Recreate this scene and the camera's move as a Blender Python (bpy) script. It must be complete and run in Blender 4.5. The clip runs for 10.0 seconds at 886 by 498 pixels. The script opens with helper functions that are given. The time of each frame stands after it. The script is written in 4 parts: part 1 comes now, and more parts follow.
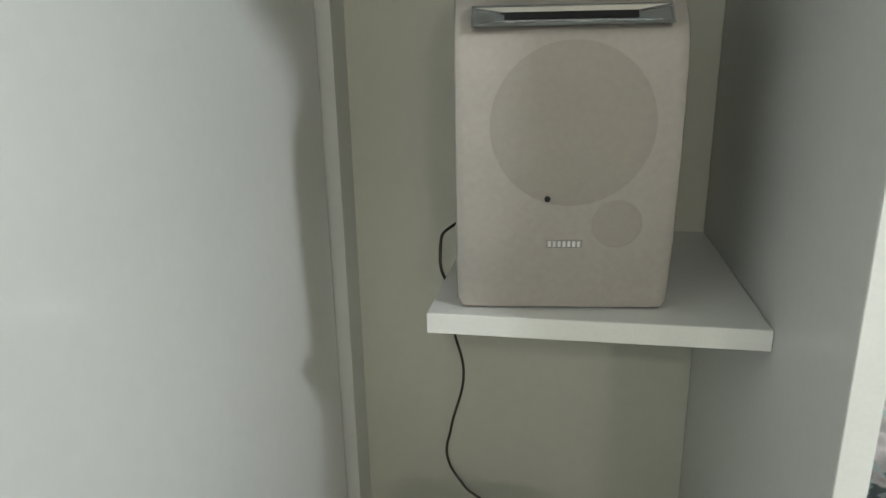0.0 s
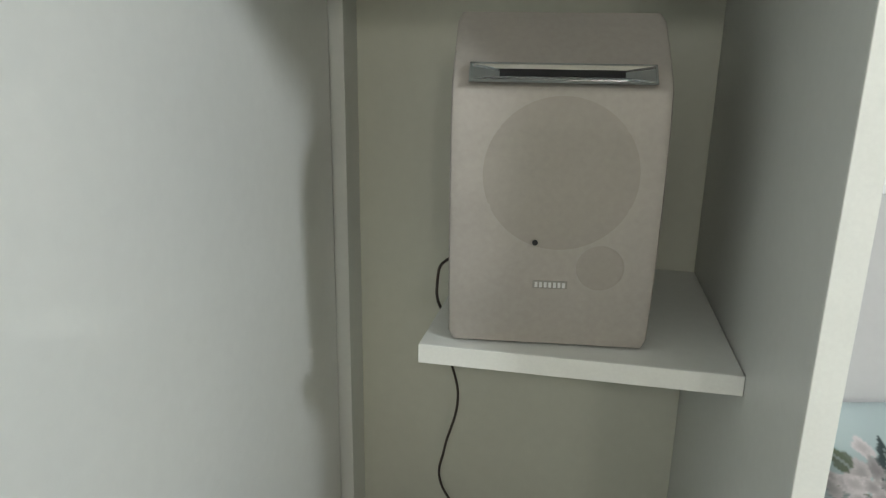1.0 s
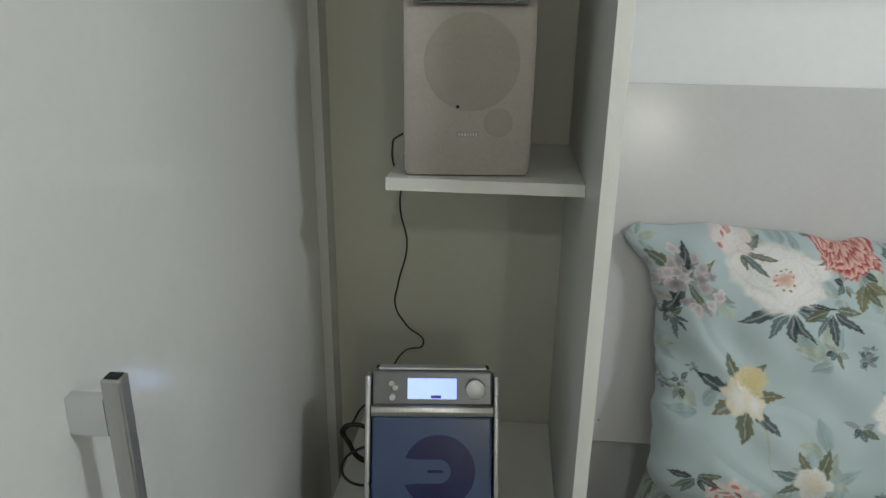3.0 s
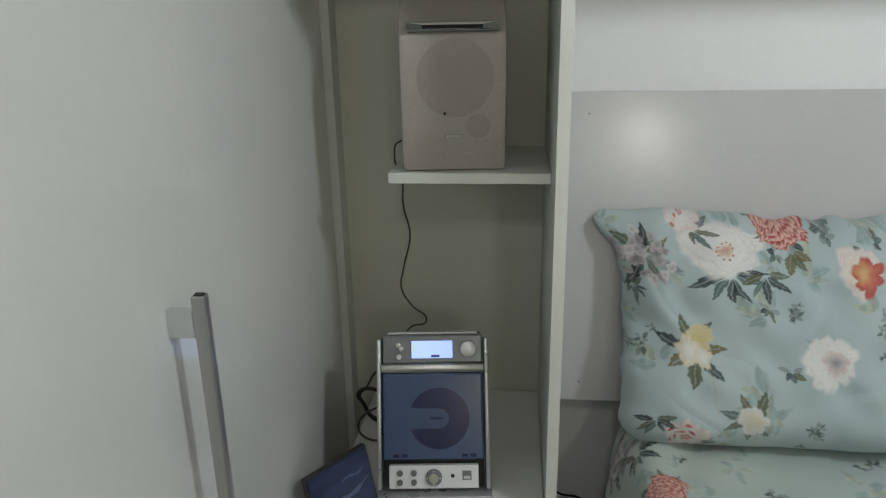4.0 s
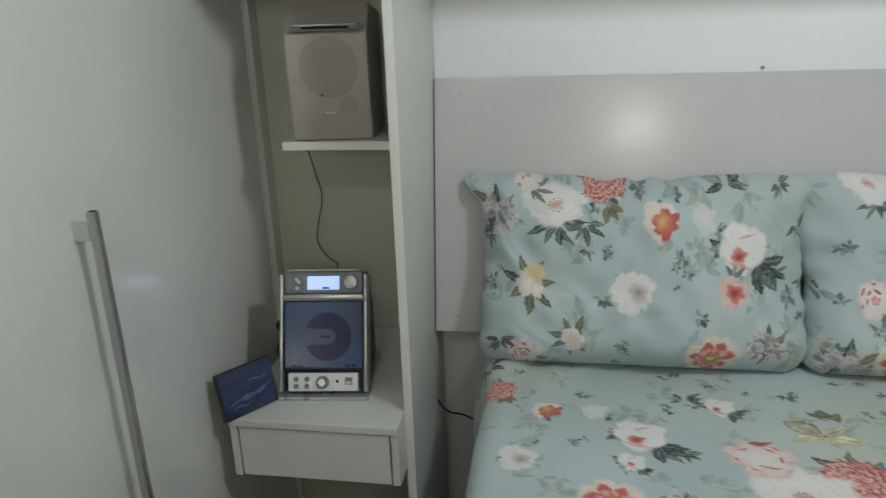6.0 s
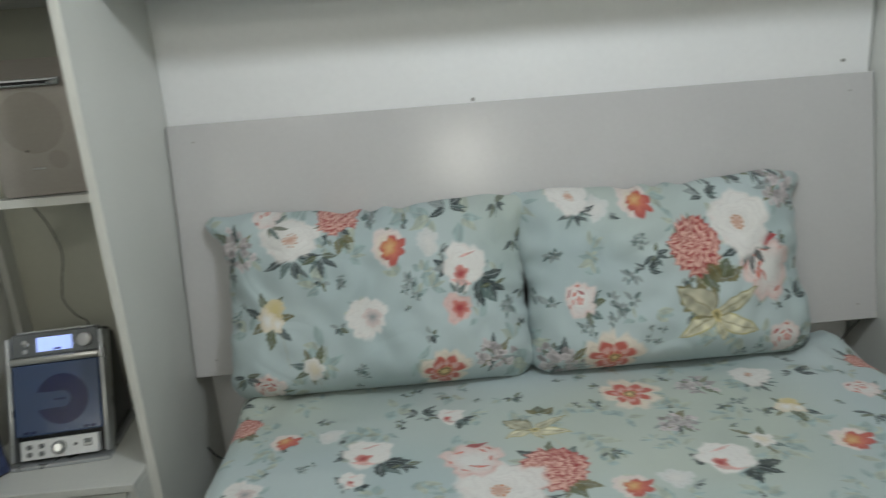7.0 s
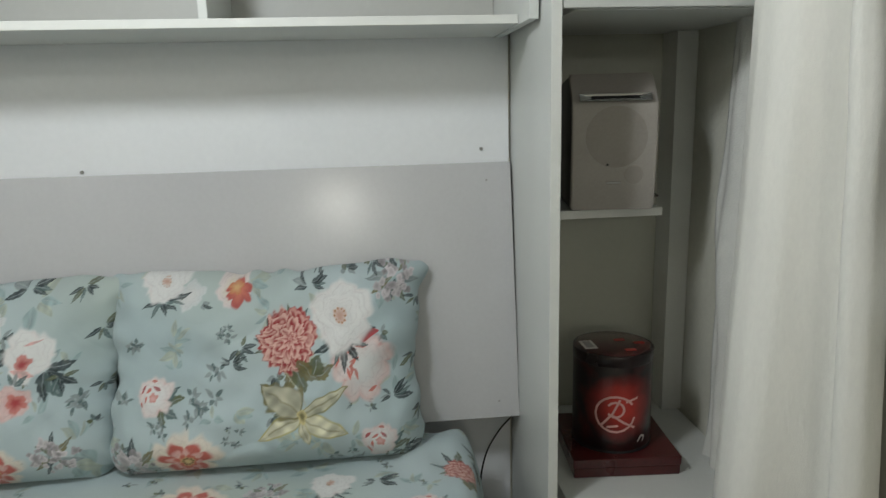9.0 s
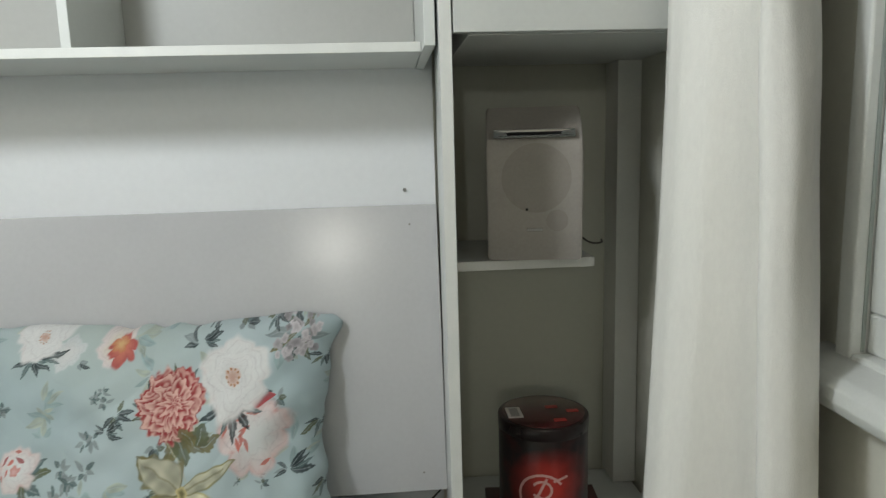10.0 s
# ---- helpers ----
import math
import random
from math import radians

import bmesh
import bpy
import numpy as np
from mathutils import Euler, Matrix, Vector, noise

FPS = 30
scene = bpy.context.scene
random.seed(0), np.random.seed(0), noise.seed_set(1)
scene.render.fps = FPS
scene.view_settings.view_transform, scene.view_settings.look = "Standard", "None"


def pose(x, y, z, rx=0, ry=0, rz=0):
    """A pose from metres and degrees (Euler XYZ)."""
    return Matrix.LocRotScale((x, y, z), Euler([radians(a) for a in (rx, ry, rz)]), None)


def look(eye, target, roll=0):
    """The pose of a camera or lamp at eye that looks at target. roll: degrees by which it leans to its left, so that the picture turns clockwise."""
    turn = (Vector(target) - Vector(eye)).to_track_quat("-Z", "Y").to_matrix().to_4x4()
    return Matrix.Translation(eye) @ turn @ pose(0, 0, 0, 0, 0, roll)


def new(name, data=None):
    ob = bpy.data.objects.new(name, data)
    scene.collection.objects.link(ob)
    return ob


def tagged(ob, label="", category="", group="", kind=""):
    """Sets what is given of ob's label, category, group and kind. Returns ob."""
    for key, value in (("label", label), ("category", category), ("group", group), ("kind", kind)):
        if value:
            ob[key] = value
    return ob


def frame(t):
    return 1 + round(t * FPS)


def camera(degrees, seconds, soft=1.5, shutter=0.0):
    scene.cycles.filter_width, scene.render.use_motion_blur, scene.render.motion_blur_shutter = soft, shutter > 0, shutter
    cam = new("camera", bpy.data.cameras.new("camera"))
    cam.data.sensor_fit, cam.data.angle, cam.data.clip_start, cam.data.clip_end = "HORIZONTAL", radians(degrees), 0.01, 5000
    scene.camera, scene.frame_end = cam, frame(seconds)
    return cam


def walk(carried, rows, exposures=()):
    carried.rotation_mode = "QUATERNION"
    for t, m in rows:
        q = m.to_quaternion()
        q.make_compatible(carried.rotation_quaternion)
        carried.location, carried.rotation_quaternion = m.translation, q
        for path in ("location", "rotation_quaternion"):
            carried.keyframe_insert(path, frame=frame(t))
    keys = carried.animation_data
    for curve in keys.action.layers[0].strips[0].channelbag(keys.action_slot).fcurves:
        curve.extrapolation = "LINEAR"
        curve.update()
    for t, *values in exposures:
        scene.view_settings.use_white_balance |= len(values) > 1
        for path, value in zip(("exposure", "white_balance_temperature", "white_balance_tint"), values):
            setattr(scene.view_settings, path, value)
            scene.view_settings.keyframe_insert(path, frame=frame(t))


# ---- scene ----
cam = camera(66.1, 10.0, soft=1.2, shutter=0.3)
PATH = [
    (0, (-0.153, -0.739, 1.3), (-0.5, 1.145, 0.726), -1.1),
    (0.5, (-0.132, -0.744, 1.319), (-0.488, 1.146, 0.769), -0.3),
    (1, (-0.132, -0.761, 1.327), (-0.522, 1.125, 0.789), 0.9),
    (1.5, (-0.149, -0.847, 1.333), (-0.435, 1.058, 0.793), -0.4),
    (2, (-0.152, -0.922, 1.319), (-0.301, 0.996, 0.772), -1.4),
    (2.5, (-0.132, -1.016, 1.322), (-0.274, 0.912, 0.811), -0.4),
    (3, (-0.102, -1.098, 1.303), (-0.277, 0.781, 0.642), 0.8),
    (4.5, (0.001, -1.395, 1.322), (-0.27, 0.5, 0.741), -2.9),
    (5, (0.086, -1.472, 1.341), (-0.301, 0.39, 0.723), -2.2),
    (6.5, (0.412, -1.59, 1.297), (0.237, 0.309, 0.694), -2.7),
    (7, (0.581, -1.601, 1.298), (0.635, 0.327, 0.769), -4.4),
    (7.5, (0.771, -1.555, 1.329), (1.049, 0.353, 0.8), -4.4),
    (8, (0.919, -1.571, 1.318), (1.238, 0.354, 0.882), -4.5),
    (8.5, (1.165, -1.584, 1.34), (1.393, 0.346, 0.866), -1.8),
    (9, (1.348, -1.541, 1.334), (1.544, 0.405, 0.918), -1.5),
    (9.5, (1.468, -1.466, 1.342), (1.632, 0.494, 0.979), -2.5),
    (10, (1.571, -1.402, 1.333), (1.715, 0.568, 1.015), -1.6),
]
walk(cam, [(t, look(eye, target, roll)) for t, eye, target, roll in PATH],
     exposures=[(0.0, 0.80), (1.0, 0.74), (1.5, 0.56), (2.5, 0.24), (4.5, 0.02), (7.0, 0.0), (8.5, -0.04), (10.0, 0.16)])


# ---- light at night: a hanging lamp in the middle of the room, and two added fill lights behind the viewer ----
world = bpy.data.worlds.new("night")
scene.world = world
world.use_nodes = True
world.node_tree.nodes["Background"].inputs[0].default_value = (0.012, 0.016, 0.03, 1)
world.node_tree.nodes["Background"].inputs[1].default_value = 0.3
CEILING_LAMP = (0.90, -1.02, 1.95)
# added fill, standing in for a light carried with the camera
NEAR_FILL = (-0.02, -1.74, 1.84)
# added fill far behind the viewer, there for the headboard's moving highlight
REAR_FILL = (1.03, -4.90, 2.02)


def lamp(name, place, watts, radius, colour):
    data = bpy.data.lights.new(name, "POINT")
    data.energy, data.shadow_soft_size, data.color = watts, radius, colour
    ob = new(name, data)
    ob.location = place
    return ob


lamp("ceiling_lamp_light", (CEILING_LAMP[0], CEILING_LAMP[1], CEILING_LAMP[2] - 0.07), 22.5, 0.085, (0.90, 0.965, 1.0))
lamp("rear_fill_light", (REAR_FILL[0], REAR_FILL[1] + 0.10, REAR_FILL[2]), 20, 0.05, (0.99, 0.975, 0.90))
lamp("near_fill_light", NEAR_FILL, 7.0, 0.05, (0.99, 0.975, 0.90))


# ---- materials ----
def material(name, colour, rough=0.5, metal=0.0, spread=0.06, scale=8.0, bump=0.0, bump_scale=150.0, coat=0.0, stretch=(1, 1, 1), dark=None):
    """A surface with variation at two scales and fine relief."""
    m = bpy.data.materials.new(name)
    m.use_nodes = True
    nt = m.node_tree
    b = nt.nodes["Principled BSDF"]
    b.inputs["Roughness"].default_value, b.inputs["Metallic"].default_value = rough, metal
    b.inputs["Coat Weight"].default_value = coat
    b.inputs["Coat Roughness"].default_value = 0.12
    co = nt.nodes.new("ShaderNodeTexCoord")
    mp = nt.nodes.new("ShaderNodeMapping")
    mp.inputs["Scale"].default_value = stretch
    nt.links.new(co.outputs["Object"], mp.inputs[0])
    n1, n2 = nt.nodes.new("ShaderNodeTexNoise"), nt.nodes.new("ShaderNodeTexNoise")
    n1.inputs["Scale"].default_value, n2.inputs["Scale"].default_value = scale, scale * 22
    n1.inputs["Detail"].default_value = n2.inputs["Detail"].default_value = 4
    for n in (n1, n2):
        nt.links.new(mp.outputs[0], n.inputs["Vector"])
    add = nt.nodes.new("ShaderNodeMix")
    add.inputs[0].default_value = 0.4
    nt.links.new(n1.outputs[0], add.inputs[2])
    nt.links.new(n2.outputs[0], add.inputs[3])
    ramp = nt.nodes.new("ShaderNodeValToRGB")
    low = dark or [c * (1 - 2 * spread) for c in colour]
    high = [min(1, c * (1 + spread)) for c in colour]
    ramp.color_ramp.elements[0].color, ramp.color_ramp.elements[1].color = (*low, 1), (*high, 1)
    ramp.color_ramp.elements[0].position, ramp.color_ramp.elements[1].position = 0.3, 0.68
    nt.links.new(add.outputs[0], ramp.inputs[0])
    nt.links.new(ramp.outputs[0], b.inputs["Base Color"])
    if bump:
        n3, bm_ = nt.nodes.new("ShaderNodeTexNoise"), nt.nodes.new("ShaderNodeBump")
        n3.inputs["Scale"].default_value, bm_.inputs["Strength"].default_value = bump_scale, bump
        bm_.inputs["Distance"].default_value = 0.002
        nt.links.new(mp.outputs[0], n3.inputs["Vector"])
        nt.links.new(n3.outputs[0], bm_.inputs["Height"])
        nt.links.new(bm_.outputs[0], b.inputs["Normal"])
    rr = nt.nodes.new("ShaderNodeMapRange")
    rr.inputs[3].default_value, rr.inputs[4].default_value = max(0, rough - 0.05), min(1, rough + 0.06)
    nt.links.new(n1.outputs[0], rr.inputs[0])
    nt.links.new(rr.outputs[0], b.inputs["Roughness"])
    return m


def glow(name, colour, strength):
    m = bpy.data.materials.new(name)
    m.use_nodes = True
    b = m.node_tree.nodes["Principled BSDF"]
    b.inputs["Base Color"].default_value = (*colour, 1)
    b.inputs["Emission Color"].default_value, b.inputs["Emission Strength"].default_value = (*colour, 1), strength
    return m


WHITE = material("white_laminate", (0.64, 0.65, 0.62), 0.36, spread=0.025, scale=5, bump=0.03, bump_scale=600)
# WHITE again, darker and more olive to carry the shade inside the niches
NICHE = material("niche_shade_laminate", (0.56, 0.56, 0.48), 0.4, spread=0.025, scale=4, bump=0.03, bump_scale=600)
GREYBACK = material("grey_back_sheet", (0.47, 0.47, 0.445), 0.45, spread=0.025, scale=4, bump=0.03, bump_scale=600)
EDGE = material("white_edge_band", (0.74, 0.74, 0.70), 0.42, spread=0.03, scale=20)
DOOR = material("white_door_laminate", (0.75, 0.755, 0.73), 0.12, spread=0.02, scale=4, bump=0.03, bump_scale=500)
BOARD = material("grey_white_board", (0.56, 0.555, 0.56), 0.18, spread=0.025, scale=5, bump=0.02, bump_scale=900)
DOOR.node_tree.nodes["Principled BSDF"].inputs["Specular IOR Level"].default_value = 0.9
WALLPANEL = material("bright_white_panel", (0.85, 0.855, 0.865), 0.45, spread=0.02, scale=3, bump=0.03, bump_scale=300)
PAINT = material("cream_wall_paint", (0.70, 0.685, 0.60), 0.75, spread=0.04, scale=3, bump=0.25, bump_scale=90)
CEIL = material("ceiling_paint", (0.60, 0.59, 0.56), 0.8, spread=0.03, scale=2, bump=0.1)
FLOOR = material("floor_tile", (0.17, 0.145, 0.12), 0.35, spread=0.2, scale=5)
GROUT = material("floor_grout", (0.10, 0.09, 0.08), 0.8, spread=0.1, scale=9)
CLOTH = material("speaker_cloth", (0.40, 0.368, 0.335), 0.6, 0.25, spread=0.055, scale=9, bump=0.06, bump_scale=2600)
CLOTH_DARK = material("speaker_cloth_over_driver", (0.352, 0.322, 0.288), 0.65, 0.25, spread=0.05, scale=9, bump=0.06, bump_scale=2600)
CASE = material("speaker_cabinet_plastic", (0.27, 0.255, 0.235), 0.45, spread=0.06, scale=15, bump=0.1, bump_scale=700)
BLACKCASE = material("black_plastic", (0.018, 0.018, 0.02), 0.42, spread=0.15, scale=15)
CHROME = material("chrome", (0.72, 0.73, 0.74), 0.13, 1.0, spread=0.03, scale=20)
SILVER = material("silver_plastic", (0.52, 0.54, 0.56), 0.28, 0.7, spread=0.05, scale=20)
PALESILVER = material("pale_silver_plastic", (0.54, 0.55, 0.57), 0.3, 0.4, spread=0.04, scale=20)
DARKSILVER = material("dark_silver_plastic", (0.17, 0.18, 0.19), 0.3, 0.5, spread=0.05, scale=20)
STEEL = material("brushed_aluminium", (0.50, 0.50, 0.49), 0.34, 0.9, spread=0.08, scale=14, stretch=(20, 20, 0.4))
HOLE = material("dark_recess", (0.01, 0.01, 0.011), 0.7, spread=0.1, scale=10)
CABLE = material("brown_cable", (0.05, 0.038, 0.03), 0.45, spread=0.2, scale=60)
BLACKCABLE = material("black_cable", (0.015, 0.014, 0.013), 0.4, spread=0.15, scale=60)
BLUEDOOR = material("smoked_blue_plastic", (0.048, 0.080, 0.170), 0.16, spread=0.05, scale=12, coat=0.4)
BLUEDARK = material("deep_blue_plastic", (0.007, 0.013, 0.075), 0.2, spread=0.12, scale=20, coat=0.15)
LCD = glow("lcd_backlight", (0.40, 0.53, 1.0), 0.85)
LCDINK = material("lcd_ink", (0.09, 0.11, 0.35), 0.5, spread=0.05)
RED = material("red_box_lacquer", (0.078, 0.011, 0.011), 0.28, spread=0.25, scale=9, coat=0.3)
REDLIGHT = material("red_print", (0.42, 0.035, 0.025), 0.35, spread=0.2, scale=14)
PALEPRINT = material("pale_pink_print", (0.72, 0.40, 0.36), 0.4, spread=0.15, scale=25)
WHITEPANEL = material("white_silver_plastic", (0.74, 0.75, 0.76), 0.3, 0.1, spread=0.03, scale=20)
# near-white to imitate the badge's glint; also used for the stereo's marks
BADGE = material("bright_marks", (0.80, 0.80, 0.79), 0.22, 0.35, spread=0.03, scale=30)
# whiter than the edge bands: light on the corner strip is in this colour
STRIP = material("lit_white_strip", (0.82, 0.815, 0.77), 0.4, spread=0.02, scale=8)
PAPER = material("paper_sticker", (0.62, 0.58, 0.55), 0.6, spread=0.06, scale=30)
CURTAIN = material("cream_curtain_cloth", (0.82, 0.80, 0.745), 0.62, spread=0.03, scale=9, bump=0.35, bump_scale=900, stretch=(1, 1, 0.35))
SHEER = material("pale_curtain_lining", (0.72, 0.71, 0.67), 0.7, spread=0.05, scale=16, bump=0.4, bump_scale=300)
ALU = material("white_aluminium", (0.72, 0.73, 0.70), 0.3, spread=0.03, scale=10)
ALUEDGE = material("greenish_aluminium_profile", (0.42, 0.46, 0.43), 0.3, 0.6, spread=0.05, scale=10)
MATTRESS = material("bed_base_cloth", (0.20, 0.19, 0.18), 0.9, spread=0.1, scale=30, bump=0.3)
GLASS = bpy.data.materials.new("window_glass")
GLASS.use_nodes = True
gb = GLASS.node_tree.nodes["Principled BSDF"]
gb.inputs["Base Color"].default_value, gb.inputs["Roughness"].default_value = (0.9, 0.95, 0.93, 1), 0.02
gb.inputs["Transmission Weight"].default_value, gb.inputs["IOR"].default_value = 1.0, 1.45


# print colours come from the weave painted on the cloth's vertices
def cloth_material(name):
    m = material(name, (0.5, 0.6, 0.6), 0.82, bump=0.25, bump_scale=1400)
    nt = m.node_tree
    b = nt.nodes["Principled BSDF"]
    at = nt.nodes.new("ShaderNodeVertexColor")
    at.layer_name = "print"
    no = nt.nodes.new("ShaderNodeTexNoise")
    no.inputs["Scale"].default_value, no.inputs["Detail"].default_value = 700, 2
    mix = nt.nodes.new("ShaderNodeMix")
    mix.data_type, mix.blend_type = "RGBA", "MULTIPLY"
    mix.inputs[0].default_value = 0.12
    nt.links.new(at.outputs[0], mix.inputs[6])
    nt.links.new(no.outputs[0], mix.inputs[7])
    nt.links.new(mix.outputs[2], b.inputs["Base Color"])
    b.inputs["Sheen Weight"].default_value = 0.15
    return m


PRINT = cloth_material("floral_cotton")


# ---- mesh helpers ----
def mesh_object(name, bm, mat, parent=None, smooth=False):
    me = bpy.data.meshes.new(name)
    bm.normal_update()
    bm.to_mesh(me)
    bm.free()
    for mm in (mat if isinstance(mat, (list, tuple)) else [mat]):
        me.materials.append(mm)
    if smooth:
        me.polygons.foreach_set("use_smooth", [True] * len(me.polygons))
        me.set_sharp_from_angle(angle=radians(38))
    ob = new(name, me)
    ob.parent = parent
    return ob


def part(name, bm, mat, parent, label="", smooth=False):
    ob = mesh_object(name, bm, mat, parent, smooth)
    if label:
        ob["label"] = label
    return ob


def thing(name, place, label, category, turn=0, group="", kind=""):
    ob = new(name)
    ob.empty_display_size = 0.05
    ob.matrix_basis = pose(*place, 0, 0, turn)
    return tagged(ob, label, category, group, kind)


def box(x0, x1, y0, y1, z0, z1, bevel=0.0, seg=2, bm=None):
    own = bmesh.new()
    r = bmesh.ops.create_cube(own, size=1)["verts"]
    bmesh.ops.scale(own, vec=(x1 - x0, y1 - y0, z1 - z0), verts=r)
    bmesh.ops.translate(own, vec=((x0 + x1) / 2, (y0 + y1) / 2, (z0 + z1) / 2), verts=r)
    if bevel:
        bmesh.ops.bevel(own, geom=own.edges[:], offset=bevel, segments=seg, affect="EDGES", profile=0.5)
    return join(bm, own)


def join(bm, own):
    if bm is None:
        return own
    me = bpy.data.meshes.new("tmp")
    own.to_mesh(me)
    own.free()
    bm.from_mesh(me)
    bpy.data.meshes.remove(me)
    return bm


def rod(radius, depth, m, seg=32, bevel=0.0, r2=None, bm=None):
    own = bmesh.new()
    bmesh.ops.create_cone(own, cap_ends=True, segments=seg, radius1=radius, radius2=radius if r2 is None else r2, depth=depth)
    if bevel:
        rim = [e for e in own.edges if abs(e.verts[0].co.z - e.verts[1].co.z) < 1e-6]
        bmesh.ops.bevel(own, geom=rim, offset=bevel, segments=2, affect="EDGES", profile=0.5)
    bmesh.ops.transform(own, matrix=m, verts=own.verts)
    return join(bm, own)


def prism(outline, width, bm=None, bevel=0.0):
    """A profile given as (y, z) corners, drawn out along x about 0."""
    own = bmesh.new()
    a = [own.verts.new((-width / 2, y, z)) for y, z in outline]
    b = [own.verts.new((width / 2, y, z)) for y, z in outline]
    own.faces.new(a[::-1])
    own.faces.new(b)
    for i in range(len(a)):
        j = (i + 1) % len(a)
        own.faces.new((a[i], a[j], b[j], b[i]))
    bmesh.ops.recalc_face_normals(own, faces=own.faces[:])
    if bevel:
        bmesh.ops.bevel(own, geom=own.edges[:], offset=bevel, segments=2, affect="EDGES", profile=0.5)
    return join(bm, own)


def cable(name, points, radius, mat, label, parent=None):
    cu = bpy.data.curves.new(name, "CURVE")
    cu.dimensions, cu.bevel_depth, cu.bevel_resolution, cu.resolution_u = "3D", radius, 2, 10
    sp = cu.splines.new("BEZIER")
    sp.bezier_points.add(len(points) - 1)
    for bp, p in zip(sp.bezier_points, points):
        bp.co = p
        bp.handle_left_type = bp.handle_right_type = "AUTO"
    cu.materials.append(mat)
    ob = new(name, cu)
    ob.parent = parent
    if label:
        tagged(ob, label, "cable")
    return ob


# ---- the room ----
X0, X1, Y0, Y1, H = -1.02, 2.075, -5.04, 0.03, 2.60


def structure(name, bm, mat, label, category):
    return tagged(mesh_object(name, bm, mat), label, category, kind="structure")


structure("wall_north", box(X0 - 0.15, X1 + 0.15, Y1, Y1 + 0.15, 0, H), PAINT, "cream painted wall behind the bed", "wall")
structure("wall_south", box(X0 - 0.15, X1 + 0.15, Y0 - 0.15, Y0, 0, H), PAINT, "cream painted wall opposite the bed", "wall")
structure("wall_west", box(X0 - 0.15, X0, Y0, Y1, 0, H), PAINT, "cream painted wall behind the wardrobe", "wall")
WY0, WY1, WZ0, WZ1 = -1.75, -0.708, 1.06, 2.15
bm = box(X1, X1 + 0.15, Y0, WY0, 0, H)
box(X1, X1 + 0.15, WY1, Y1, 0, H, bm=bm)
box(X1, X1 + 0.15, WY0, WY1, 0, WZ0, bm=bm)
box(X1, X1 + 0.15, WY0, WY1, WZ1, H, bm=bm)
structure("wall_east", bm, PAINT, "cream painted wall with the window opening", "wall")
structure("ceiling", box(X0 - 0.15, X1 + 0.15, Y0 - 0.15, Y1 + 0.15, H, H + 0.1), CEIL, "plain white painted ceiling", "ceiling")
floor = structure("floor", box(X0 - 0.15, X1 + 0.15, Y0 - 0.15, Y1 + 0.15, -0.12, -0.006), GROUT, "dark brown tiled bedroom floor", "floor")

# the white panel on the wall between the two side units
PANEL_Y = 0.014
structure("wall_panel", box(0.0155, 1.662, PANEL_Y, Y1 - 0.002, 0.0, 1.80), WALLPANEL, "bright white laminate panel on the wall above the bed", "wall panel")

# window in the east wall
win = tagged(new("window_1"), "white aluminium sliding window, dark at night", "window", kind="structure")
FX = X1 - 0.012
bm = box(FX, FX + 0.07, WY0 + 0.0135, WY1 - 0.0135, WZ0, WZ0 + 0.03, 0.004)
box(FX, FX + 0.07, WY0 + 0.0135, WY1 - 0.0135, WZ1 - 0.03, WZ1 + 0.03, 0.004, bm=bm)
box(FX, FX + 0.07, WY1 - 0.013, WY1 + 0.013, WZ0, WZ1 + 0.03, 0.003, bm=bm)
box(FX, FX + 0.07, WY0 - 0.013, WY0 + 0.013, WZ0, WZ1 + 0.03, 0.003, bm=bm)
part("window_frame", bm, ALU, win)
part("track_groove", box(FX + 0.012, FX + 0.016, WY1 - 0.0145, WY1 - 0.0132, WZ0 + 0.031, WZ1 - 0.031), ALUEDGE, win, "thin greenish groove")
own = prism([(-0.036, -0.052), (-0.040, -0.040), (-0.038, -0.026), (-0.028, -0.016), (-0.012, -0.010), (0.012, -0.002), (0.012, -0.058), (-0.026, -0.058)], WY1 - WY0 + 0.09, bevel=0.002)
bmesh.ops.transform(own, matrix=Matrix.Translation((FX, (WY0 + WY1) / 2, WZ0 + 0.030)) @ pose(0, 0, 0, 0, 0, -90), verts=own.verts)
part("window_sill", own, ALU, win, "projecting white rounded sill", smooth=True)
for a, b, off in ((WY1 - 0.58, WY1 - 0.0145, 0.018), (WY0 + 0.0145, WY1 - 0.55, 0.042)):
    bm = box(FX + off, FX + off + 0.02, a, b, WZ0 + 0.03, WZ0 + 0.075, 0.003)
    box(FX + off, FX + off + 0.02, a, b, WZ1 - 0.075, WZ1 - 0.03, 0.003, bm=bm)
    box(FX + off, FX + off + 0.02, a, a + 0.034, WZ0 + 0.0755, WZ1 - 0.0755, 0.003, bm=bm)
    box(FX + off, FX + off + 0.02, b - 0.034, b, WZ0 + 0.0755, WZ1 - 0.0755, 0.003, bm=bm)
    sash = part("sash", bm, ALU, win)
    part("pane", box(FX + off + 0.008, FX + off + 0.012, a + 0.03, b - 0.03, WZ0 + 0.07, WZ1 - 0.07), GLASS, sash)
    part("latch", box(FX + off - 0.006, FX + off, b - 0.024, b - 0.010, 1.385, 1.425, 0.002), CHROME, sash, "small bright latch")

